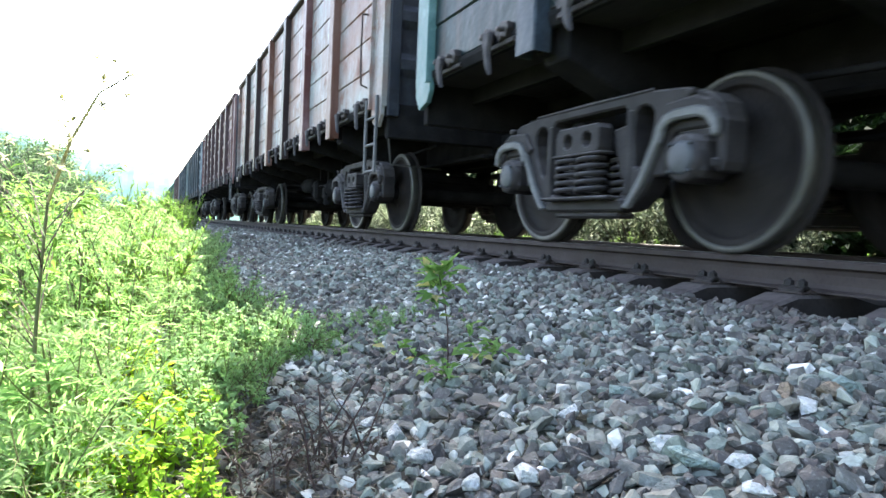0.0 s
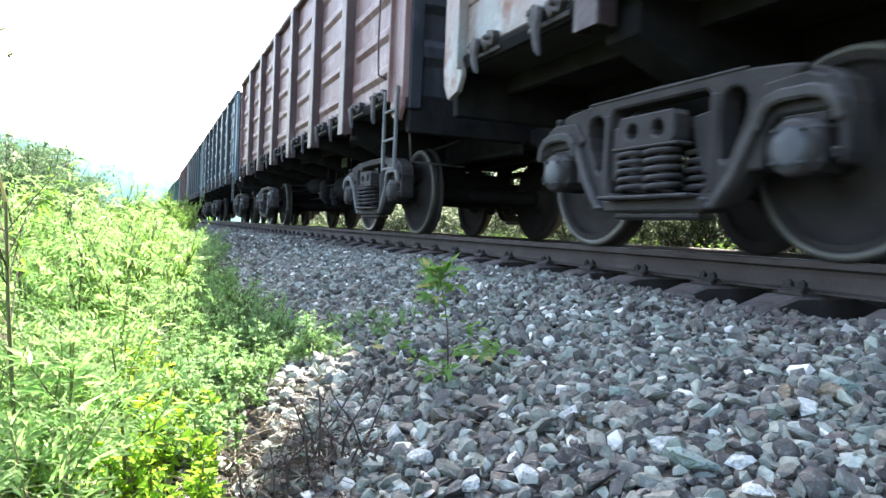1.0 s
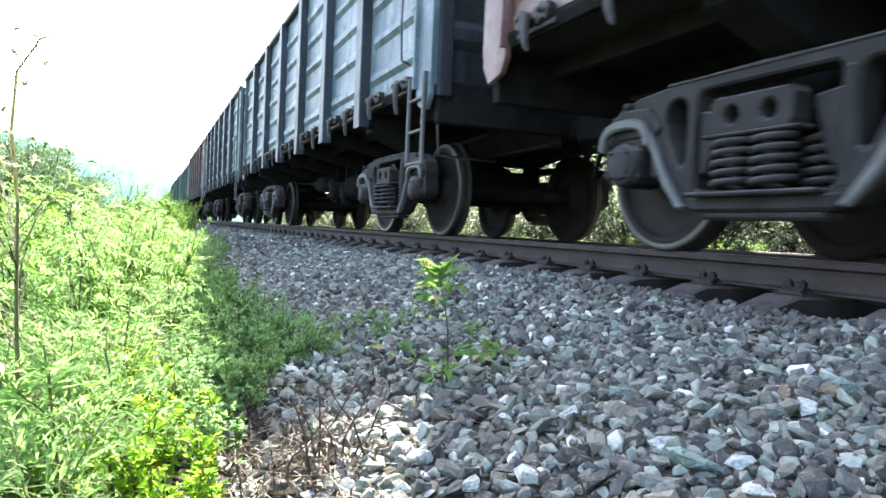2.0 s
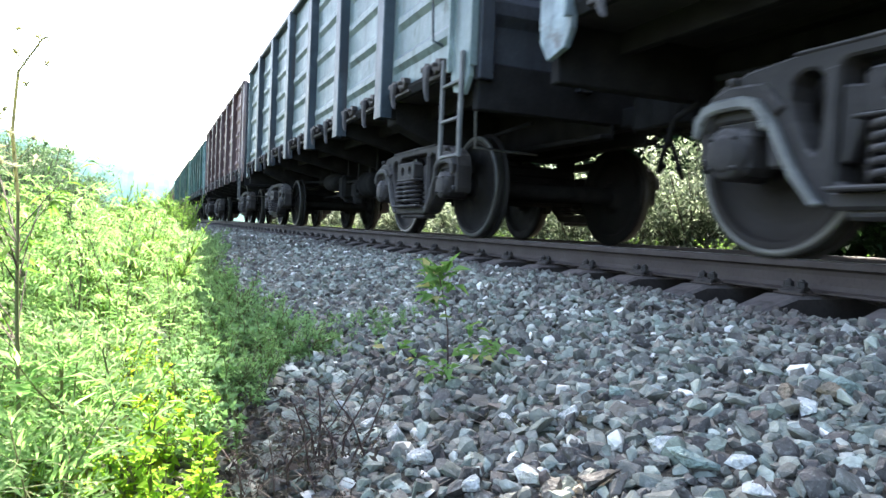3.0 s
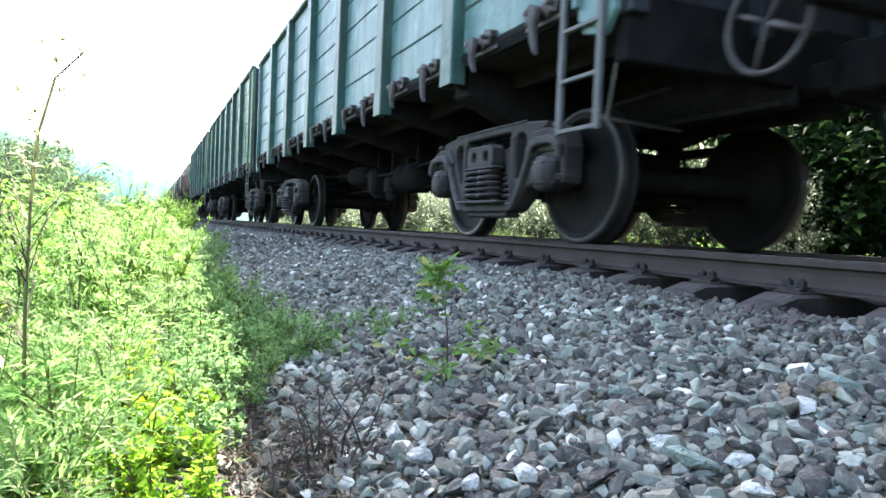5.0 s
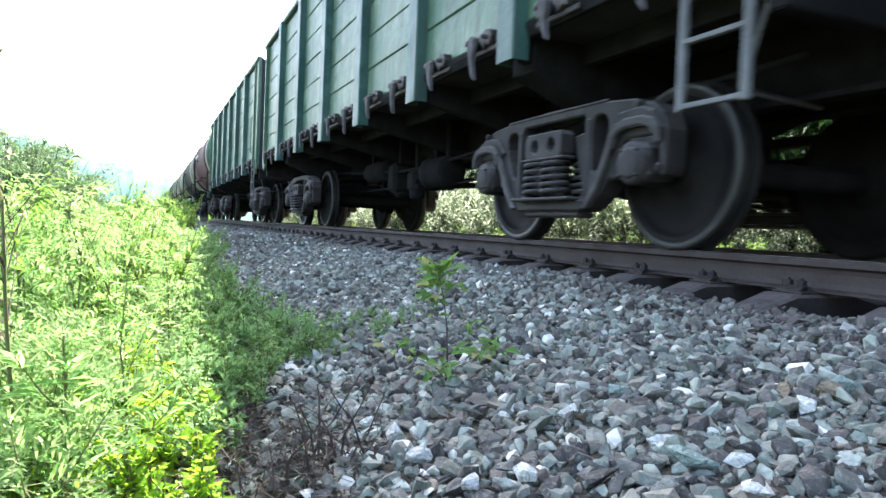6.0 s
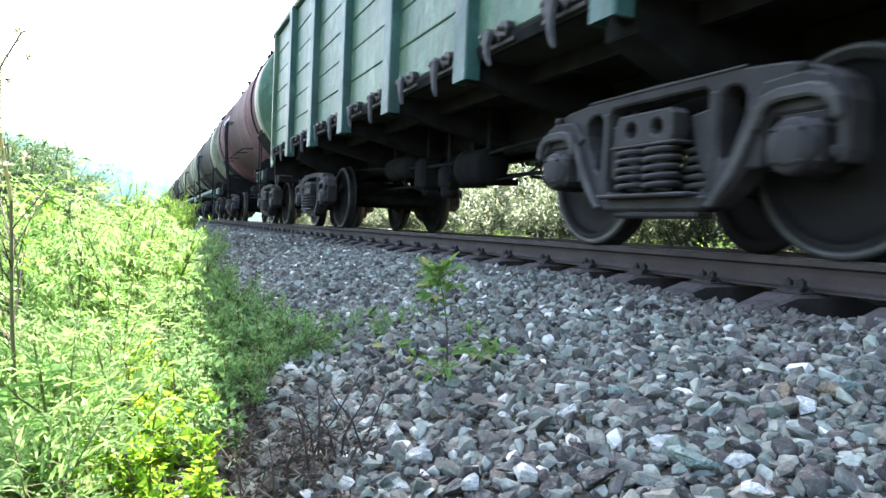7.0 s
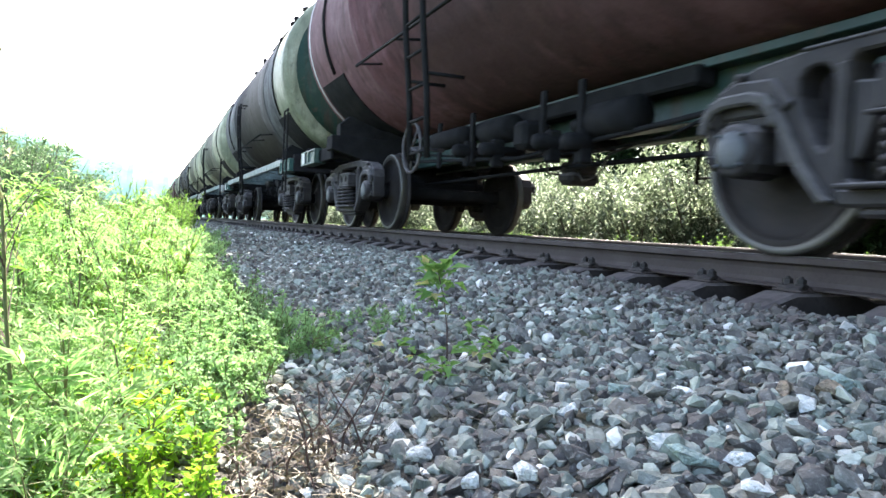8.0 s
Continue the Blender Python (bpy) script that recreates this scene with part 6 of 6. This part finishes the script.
def build_shrubs():
    rnd = random.Random(31)
    kinds = []
    for k in range(3):
        s, l = shrub_shape(rnd, 2.3, 1.2, 5600, 0.090, 0.036)
        kinds.append((tri_mesh("branchwork", *s, M_BARK), tri_mesh("leaves", *l, M_SHRUB)))
    pale = []
    for k in range(2):
        s, l = shrub_shape(rnd, 2.3, 1.3, 4200, 0.12, 0.05)
        pale.append((tri_mesh("branchwork", *s, M_BARK), tri_mesh("leaves", *l, M_BUSH)))

    near = []
    for k in range(2):
        s, l = shrub_shape(rnd, 2.1, 0.95, 13500, 0.062, 0.027)
        near.append((tri_mesh("branchwork", *s, M_BARK), tri_mesh("leaves", *l, M_BUSH)))

    def plant(kind, x, y, s, label, group):
        if kind is None:
            return
        ob = tagged(new("shrub", None), label, "shrub", group)
        ob.matrix_basis = Matrix.LocRotScale((x, y, float(ground_z(x, y)) - 0.03), Euler((0, 0, rnd.uniform(0, 6.28))), (s, s, s))
        part("branchwork", kind[0], kind[0].materials[0], ob)
        part("foliage", kind[1], kind[1].materials[0], ob)

    for y in np.arange(8.3, 46, 1.9):
        plant(kinds[rnd.randrange(3)], 7.5 + rnd.uniform(-0.35, 0.9), y + rnd.uniform(-0.3, 0.3), rnd.uniform(0.95, 1.22), "silvery sunlit willow shrub beyond the track", "shrubs beyond the track")
        plant(kinds[rnd.randrange(3)] if y > 10.4 else None, 9.6 + rnd.uniform(-0.6, 0.6), y + rnd.uniform(-0.5, 0.5), rnd.uniform(1.1, 1.6), "dense willow shrub behind the first row", "shrubs beyond the track")
    for x, y, s in ((7.90, 7.0, 0.78), (7.35, 7.8, 1.05), (8.3, 8.4, 0.9), (7.6, 9.4, 1.2), (7.3, 6.4, 0.5)):
        plant(kinds[rnd.randrange(3)], x, y, s, "silvery sunlit willow shrub beyond the track", "shrubs beyond the track")
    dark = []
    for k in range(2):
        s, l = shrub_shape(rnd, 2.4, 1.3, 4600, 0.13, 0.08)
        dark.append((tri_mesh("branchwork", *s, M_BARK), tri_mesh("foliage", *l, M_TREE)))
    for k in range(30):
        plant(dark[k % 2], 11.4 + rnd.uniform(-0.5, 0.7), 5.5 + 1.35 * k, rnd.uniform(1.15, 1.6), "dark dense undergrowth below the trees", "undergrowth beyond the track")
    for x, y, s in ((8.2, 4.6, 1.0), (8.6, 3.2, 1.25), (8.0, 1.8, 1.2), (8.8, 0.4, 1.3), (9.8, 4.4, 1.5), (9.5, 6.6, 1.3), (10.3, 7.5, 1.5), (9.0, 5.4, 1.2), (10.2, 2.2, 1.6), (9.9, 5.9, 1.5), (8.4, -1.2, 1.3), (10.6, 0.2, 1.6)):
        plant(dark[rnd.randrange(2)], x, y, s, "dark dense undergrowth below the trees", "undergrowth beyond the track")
    for x, y, s in ((-1.22, 8.7, 0.66), (-1.55, 9.7, 0.86), (-2.15, 9.2, 0.85), (-1.42, 11.0, 0.88), (-2.6, 10.6, 1.0), (-1.0, 10.2, 0.60), (-1.75, 8.0, 0.62), (-3.3, 9.6, 1.0), (-1.30, 9.3, 0.74), (-1.35, 11.6, 0.7)):
        plant(near[rnd.randrange(2)], x, y, s, "pale green sunlit bush among the tall weeds", "bushes among the weeds")
    for x, y, s in ((-2.7, 24, 1.2), (-3.7, 23, 1.35), (-5.0, 25, 1.4), (-3.0, 28, 1.35), (-6.2, 23, 1.3), (-4.4, 30, 1.55), (-8.0, 28, 1.6), (-2.9, 33, 0.9), (-10.0, 26, 1.6), (-6.2, 35, 1.9), (-4.8, 20, 1.1)):
        plant(pale[rnd.randrange(2)], x, y, s, "sunlit bush standing among the weeds", "bushes among the weeds")
    for x, y, s in ((0.2, 62, 0.8), (-1.5, 66, 0.9), (-3.5, 70, 1.0), (-6, 75, 1.2), (1.0, 74, 0.8), (-9, 80, 1.3), (-13, 84, 1.5), (-0.5, 85, 0.9)):
        plant(pale[rnd.randrange(2)], x, y, s, "bright bush far down the line", "bushes among the weeds")


def tree_shape(rnd, height, spread, clumps, per):
    stems = [stem_arrays([(0, 0, 0), (0.05, 0.03, height * 0.3), (0.0, 0.1, height * 0.65), (0.05, 0.05, height * 0.95)], 0.16, 0.03, 7)]
    out = []
    for _ in range(clumps):
        a, u = rnd.uniform(0, 6.28), rnd.random()
        z = height * (0.16 + 0.84 * u)
        r = spread * (0.35 + 0.65 * math.sin(math.pi * min(1, 0.15 + 0.85 * u))) * rnd.uniform(0.35, 1.0)
        tip = np.array((math.cos(a) * r, math.sin(a) * r, z))
        root = np.array((0.0, 0.05, z - 0.35 * r))
        stems.append(stem_arrays([root, 0.5 * (root + tip) + (0, 0, 0.08 * r), tip], 0.035, 0.008, 4))
        for _ in range(per):
            q = tip + np.array((rnd.gauss(0, 0.38), rnd.gauss(0, 0.38), rnd.gauss(0, 0.28)))
            s = rnd.uniform(0.7, 1.3)
            v, f = leaf_shape(0.21 * s, 0.15 * s, 0.2, rnd.uniform(0, 0.3))
            out.append((v @ turn_matrix(rnd.uniform(0, 6.28), rnd.uniform(-0.9, 0.7), rnd.uniform(-0.7, 0.7)).T + q, f))
    return merge(stems), merge(out)


def build_trees():
    rnd = random.Random(51)
    kinds = []
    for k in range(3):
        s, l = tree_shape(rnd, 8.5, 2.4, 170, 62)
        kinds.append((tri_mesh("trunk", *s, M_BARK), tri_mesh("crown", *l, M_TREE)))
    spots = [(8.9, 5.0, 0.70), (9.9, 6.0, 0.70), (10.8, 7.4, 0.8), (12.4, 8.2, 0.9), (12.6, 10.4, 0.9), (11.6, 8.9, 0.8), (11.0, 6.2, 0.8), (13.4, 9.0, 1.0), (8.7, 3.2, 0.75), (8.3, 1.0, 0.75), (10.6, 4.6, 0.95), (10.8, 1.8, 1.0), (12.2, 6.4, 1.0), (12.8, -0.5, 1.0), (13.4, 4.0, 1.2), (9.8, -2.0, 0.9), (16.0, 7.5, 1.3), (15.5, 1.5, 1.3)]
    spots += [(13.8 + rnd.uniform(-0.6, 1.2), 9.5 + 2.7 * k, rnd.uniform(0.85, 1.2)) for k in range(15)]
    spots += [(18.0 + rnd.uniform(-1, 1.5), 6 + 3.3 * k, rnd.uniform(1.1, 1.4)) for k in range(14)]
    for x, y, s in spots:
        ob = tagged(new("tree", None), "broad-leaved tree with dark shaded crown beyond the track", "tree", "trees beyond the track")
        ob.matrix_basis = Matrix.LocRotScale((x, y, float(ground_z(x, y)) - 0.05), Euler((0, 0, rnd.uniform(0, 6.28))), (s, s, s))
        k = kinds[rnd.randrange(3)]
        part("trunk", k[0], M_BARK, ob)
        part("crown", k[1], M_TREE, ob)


def hill_material():
    n = Nodes("hazy_wooded_hill", 1.0, 0.0, 0.0)
    where = n.geo.outputs["Position"]
    c = n.mix(n.ramp(n.noise(0.05, 6, None, where), 0.35, 0.65), (0.098, 0.172, 0.148), (0.130, 0.212, 0.178))
    n.color(c)
    return n.mat


def build_hills():
    """Wooded hills far down the line."""
    mat = hill_material()
    for seed, y0, grow in ((1, 620.0, 1.0), (2, 900.0, 1.36)):
        xs, n = np.linspace(-520, 520, 240), 9
        crest = grow * (np.interp(xs / grow, [-420, -200, -117, -60, -13, 23, 160, 420], [86, 84, 74, 58, 47, 39, 28, 22]) + 1.6 * np.sin(xs / 19 + 2 * seed)) + np.array([3.0 * noise.noise((x / 6, seed, 0)) for x in xs])
        rows = []
        for k in range(n):
            t = k / (n - 1)
            rows.append(np.stack([xs, np.full_like(xs, y0 + 120 * t), -2 + crest * math.sin(t * math.pi / 2) + (np.array([1.5 * noise.noise((x / 5, 3.3 * k, seed)) for x in xs]) if k else 0)], -1))
        v = np.concatenate(rows)
        w = len(xs)
        a = (np.arange(n - 1)[:, None] * w + np.arange(w - 1)[None]).ravel()
        f = np.concatenate([np.stack([a, a + 1, a + w + 1], -1), np.stack([a, a + w + 1, a + w], -1)])
        tagged(new("backdrop_hill", tri_mesh("backdrop_hill", v, f, mat)), "hazy wooded hill on the horizon", "hill", kind="structure")


# ---- single plants ----
def build_single_plants():
    rnd = random.Random(77)
    made = {}
    # young leafy shoot in the ballast: a reddish stem, broad leaves in clusters
    bend = lambda t: np.array((0.022 * math.sin(2.6 * t) - 0.050 * t, 0.0, 0.335 * t))
    twigs, pieces = [stem_arrays([bend(t) for t in (0, 0.25, 0.5, 0.75, 1.0)], 0.0034, 0.0015, 5)], []

    def cluster(heart, count, spread, length, width, rise):
        for _ in range(count):
            a = rnd.uniform(0, 6.28)
            q = heart + np.array((math.cos(a), math.sin(a), rnd.uniform(-0.5, 0.8))) * spread * rnd.random()
            k = rnd.uniform(0.7, 1.2)
            v, f = leaf_shape(length * k, width * k, 0.22, rnd.uniform(0.0, 0.4))
            pieces.append((v @ turn_matrix(a - 1.57 + rnd.uniform(-0.7, 0.7), rise + rnd.uniform(-0.5, 0.5), rnd.uniform(-0.5, 0.5)).T + q, f))

    cluster(bend(0.98), 26, 0.045, 0.060, 0.036, 0.55)
    cluster(bend(0.86), 16, 0.040, 0.060, 0.034, 0.2)
    arms = [(0.66, 2.9, 0.055, 9), (0.70, 3.6, 0.050, 6), (0.45, 0.2, 0.060, 7), (0.52, 3.3, 0.050, 4), (0.08, 3.3, 0.16, 7), (0.06, 2.8, 0.10, 7), (0.10, 0.0, 0.15, 9), (0.12, 0.4, 0.11, 8),
            (0.05, 4.6, 0.13, 8), (0.16, 5.7, 0.17, 7), (0.06, 1.4, 0.12, 6), (0.03, 4.1, 0.07, 8), (0.14, 6.0, 0.10, 6)]
    for t0, a, reach, count in arms:
        e = bend(t0) + np.array((math.cos(a) * reach, math.sin(a) * reach, 0.45 * reach))
        twigs.append(stem_arrays([bend(t0), e], 0.0016, 0.0009, 4))
        cluster(e, count, 0.035, 0.048, 0.027, 0.1)
    stems = merge(twigs)
    leaves = merge(pieces)
    x, y = 0.844, 1.906
    ob = tagged(new("young_plant", None), "young green plant growing out of the grey ballast", "plant")
    ob.matrix_basis = pose(x, y, float(ground_z(x, y)), 0, 0, -23)
    part("stem", tri_mesh("stem", *stems, M_TWIG), M_TWIG, ob)
    tagged(part("foliage", tri_mesh("foliage", *leaves, M_SHOOT), M_SHOOT, ob), kind="stuff")
    made["young"] = ob
    # withered brown plant: a few stiff dark stalks over a tangle of twigs and dead leaves
    x, y = 0.335, 1.38
    ob = tagged(new("dry_plant", None), "withered brown plant at the foot of the ballast", "plant")
    ob.matrix_basis = pose(x, y, float(ground_z(x, y)), 0, 0, -13)
    for k in range(19):
        pieces = []
        stiff = k < 9
        a, r, h = rnd.uniform(0, 6.28), rnd.uniform(0.02, 0.13), rnd.uniform(0.13, 0.21) if stiff else rnd.uniform(0.03, 0.13)
        o = np.array((rnd.gauss(0, 0.060), rnd.gauss(0, 0.10), 0.0))
        crook = lambda t: o + np.array((r * math.cos(a + 0.7 * t) * t ** 1.3, r * math.sin(a + 0.7 * t) * t ** 1.3, h * t + 0.010 * math.sin(9 * t + a)))
        pieces.append(stem_arrays([crook(t) for t in (0, 0.3, 0.55, 0.8, 1.0)], 0.0030 if stiff else 0.0018, 0.0014 if stiff else 0.0007, 4))
        for _ in range(5):
            t, b, s = rnd.uniform(0.25, 1.0), rnd.uniform(0, 6.28), rnd.uniform(0.02, 0.05)
            q = crook(t)
            pieces.append(stem_arrays([q, q + np.array((s * math.cos(b), s * math.sin(b), 0.6 * s)), q + np.array((1.7 * s * math.cos(b + 0.5), 1.7 * s * math.sin(b + 0.5), 1.2 * s))], 0.0011, 0.0006))
        part("stalk", tri_mesh("stalk", *merge(pieces), M_TWIG), M_TWIG, ob)
    pieces = []
    for _ in range(130):
        a, r = rnd.uniform(0, 6.28), abs(rnd.gauss(0, 0.12))
        v, f = leaf_shape(rnd.uniform(0.012, 0.030), rnd.uniform(0.006, 0.012), 0.4, rnd.uniform(0, 0.6))
        pieces.append((v @ turn_matrix(rnd.uniform(0, 6.28), rnd.uniform(-0.6, 0.9), rnd.uniform(-0.9, 0.9)).T + np.array((r * math.cos(a), 1.3 * r * math.sin(a), rnd.uniform(0.01, 0.10) * (1 - min(1, 3 * r))  + 0.02)), f))
    tagged(part("dead_leaves", tri_mesh("dead_leaves", *merge(pieces), M_LITTER), M_LITTER, ob), kind="stuff")
    # one upright fresh shoot at the edge of the weeds
    x, y = 0.169, 2.494
    s, l = herb(rnd, 0.24, 26, 0.055, 0.014, 2)
    ob = tagged(new("young_plant", None), "small upright light green shoot at the weeds' edge", "plant")
    ob.matrix_basis = pose(x, y, float(ground_z(x, y)))
    part("stem", tri_mesh("stem", *s, M_STEM), M_STEM, ob)
    tagged(part("foliage", tri_mesh("foliage", *l, M_BLADE), M_BLADE, ob), kind="stuff")
    # tall stalks that sway
    for key, x, y, h in (("stalk", -0.19, 1.39, 0.62), ("stalk_b", -0.42, 1.75, 0.5)):
        ob = tagged(new("tall_stalk", None), "tall thin mugwort stalk swaying in the wind", "plant", "tall stalks")
        ob.matrix_basis = pose(x, y, float(ground_z(x, y)))
        lower_s, lower_l = [], []
        lower_s.append(stem_arrays([(0, 0, 0), (-0.008, 0, h * 0.35), (-0.012, 0, h * 0.7), (-0.01, 0, h)], 0.0046, 0.0028, 6))
        for k in range(26):
            t, a = rnd.uniform(0.12, 0.98), rnd.uniform(0, 6.28)
            reach = rnd.uniform(0.08, 0.19)
            b = np.array((-0.011, 0, h * t))
            e = b + np.array((math.cos(a) * reach, math.sin(a) * reach, reach * 0.9))
            lower_s.append(stem_arrays([b, 0.5 * (b + e) + (0, 0, 0.01), e], 0.0016, 0.0007))
            for _ in range(9):
                u = rnd.uniform(0.3, 1.05)
                v, f = leaf_shape(rnd.uniform(0.03, 0.06), 0.010, 0.2, 0.2)
                lower_l.append((v @ turn_matrix(a - 1.57 + rnd.uniform(-1, 1), rnd.uniform(-0.5, 0.6), rnd.uniform(-0.6, 0.6)).T + b + (e - b) * u, f))
        part("stem", tri_mesh("stem", *lower_s[0], M_STEM, True), M_STEM, ob)
        tagged(part("side_growth", tri_mesh("side_growth", *merge(lower_s[1:]), M_TWIG), M_TWIG, ob), kind="stuff")
        tagged(part("foliage", tri_mesh("foliage", *merge(lower_l), M_WEED), M_WEED, ob), kind="stuff")
        up_s = [stem_arrays([(0, 0, 0), (0.01, 0, 0.12), (0.035, 0, 0.22), (0.085, 0, 0.28)], 0.0034, 0.0022, 5)]
        up_l, twigs = [], []
        for k in range(18):
            t = rnd.uniform(0.1, 1.0)
            b = np.array((0.085 * t * t, 0, 0.28 * t))
            a = rnd.uniform(0, 6.28)
            reach = rnd.uniform(0.015, 0.05)
            e = b + np.array((math.cos(a) * reach, math.sin(a) * reach, 0.9 * reach))
            twigs.append(stem_arrays([b, e], 0.0012, 0.0009))
            for _ in range(8):
                v, f = leaf_shape(0.018, 0.0075)
                up_l.append((v @ turn_matrix(rnd.uniform(0, 6.28), rnd.uniform(-0.4, 1.0)).T + e, f))
        tip = part("stem_tip", tri_mesh("stem_tip", *merge(up_s), M_SEED), M_SEED, ob, (-0.01, 0, h))
        tagged(part("seed_head", tri_mesh("seed_head", *merge(up_l + twigs), M_SEED), M_SEED, tip), kind="stuff")
        made[key] = ob
        made[key + "_tip"] = tip
        made[key + "_at"] = (x, y, float(ground_z(x, y)), h)
    # weeds beside the camera, each moving a little in the train's wind
    made["weeds"] = []
    for k in range(12):
        x, y = rnd.uniform(-0.42, -0.02), rnd.uniform(1.25, 2.7)
        if k % 2:
            s, l = feather(rnd, rnd.uniform(0.34, 0.5), 24, 9)
        else:
            s, l = herb(rnd, rnd.uniform(0.34, 0.5), 80, 0.085, 0.013, 4)
        at = (x, y, float(ground_z(x, y)) - 0.01)
        ob = tagged(new("tall_weed", None), "light green leafy weed stirring in the wind", "plant", "stirring weeds")
        ob.matrix_basis = pose(*at)
        tagged(part("stalk", tri_mesh("stalk", *s, M_STEM), M_STEM, ob), kind="stuff")
        leaf = M_FEATHER if k % 2 else M_BLADE
        tagged(part("foliage", tri_mesh("foliage", *l, leaf), leaf, ob), kind="stuff")
        made["weeds"].append((ob, at, rnd.uniform(0, 6.28), rnd.uniform(0, 360)))
    return made


build_weeds()
build_shrubs()
build_trees()
build_hills()
PLANTS = build_single_plants()


# ---- everything that moves ----
def motions():
    times = [0.25 * k for k in range(33)]
    for wagon, behind in TRAIN:
        walk(wagon, [(t, pose(XC, run(t) + behind, 0)) for t in times])
    start = run(0.0)
    steps = [k / FPS for k in range(int(SECONDS * FPS) + 1)]
    for k, (ws, y) in enumerate(WHEELSETS):
        first = 37.0 * k
        walk(ws, [(t, pose(0, y, WHEEL_R, first - math.degrees((run(t) - start) / WHEEL_R) * -1)) for t in steps])
    sway = [(0.0, 5.6), (0.5, -5.0), (1.0, -5.2), (1.5, -3.2), (2.2, -2.2), (2.9, -2.0), (3.5, -3.5), (4.0, 2.1), (4.5, 4.7), (5.2, -1.0), (5.9, -5.9), (6.5, -5.6), (7.0, -3.6), (7.5, -5.5), (8.0, -5.9)]
    for key, gain in (("stalk", 1.0), ("stalk_b", 0.6)):
        x, y, z, h = PLANTS[key + "_at"]
        walk(PLANTS[key], [(t, pose(x, y, z, 0, gain * a * 0.55, 23)) for t, a in sway])
        walk(PLANTS[key + "_tip"], [(t, pose(-0.01, 0, h, 0, gain * a * 2.4 - 4, 0)) for t, a in sway])
    for ob, at, phase, turn in PLANTS["weeds"]:
        walk(ob, [(t, pose(*at, 2.0 * math.sin(2.7 * t + 2 * phase), 3.0 * math.sin(3.6 * t + phase) + 1.5 * math.sin(6.1 * t), turn)) for t in times])


motions()
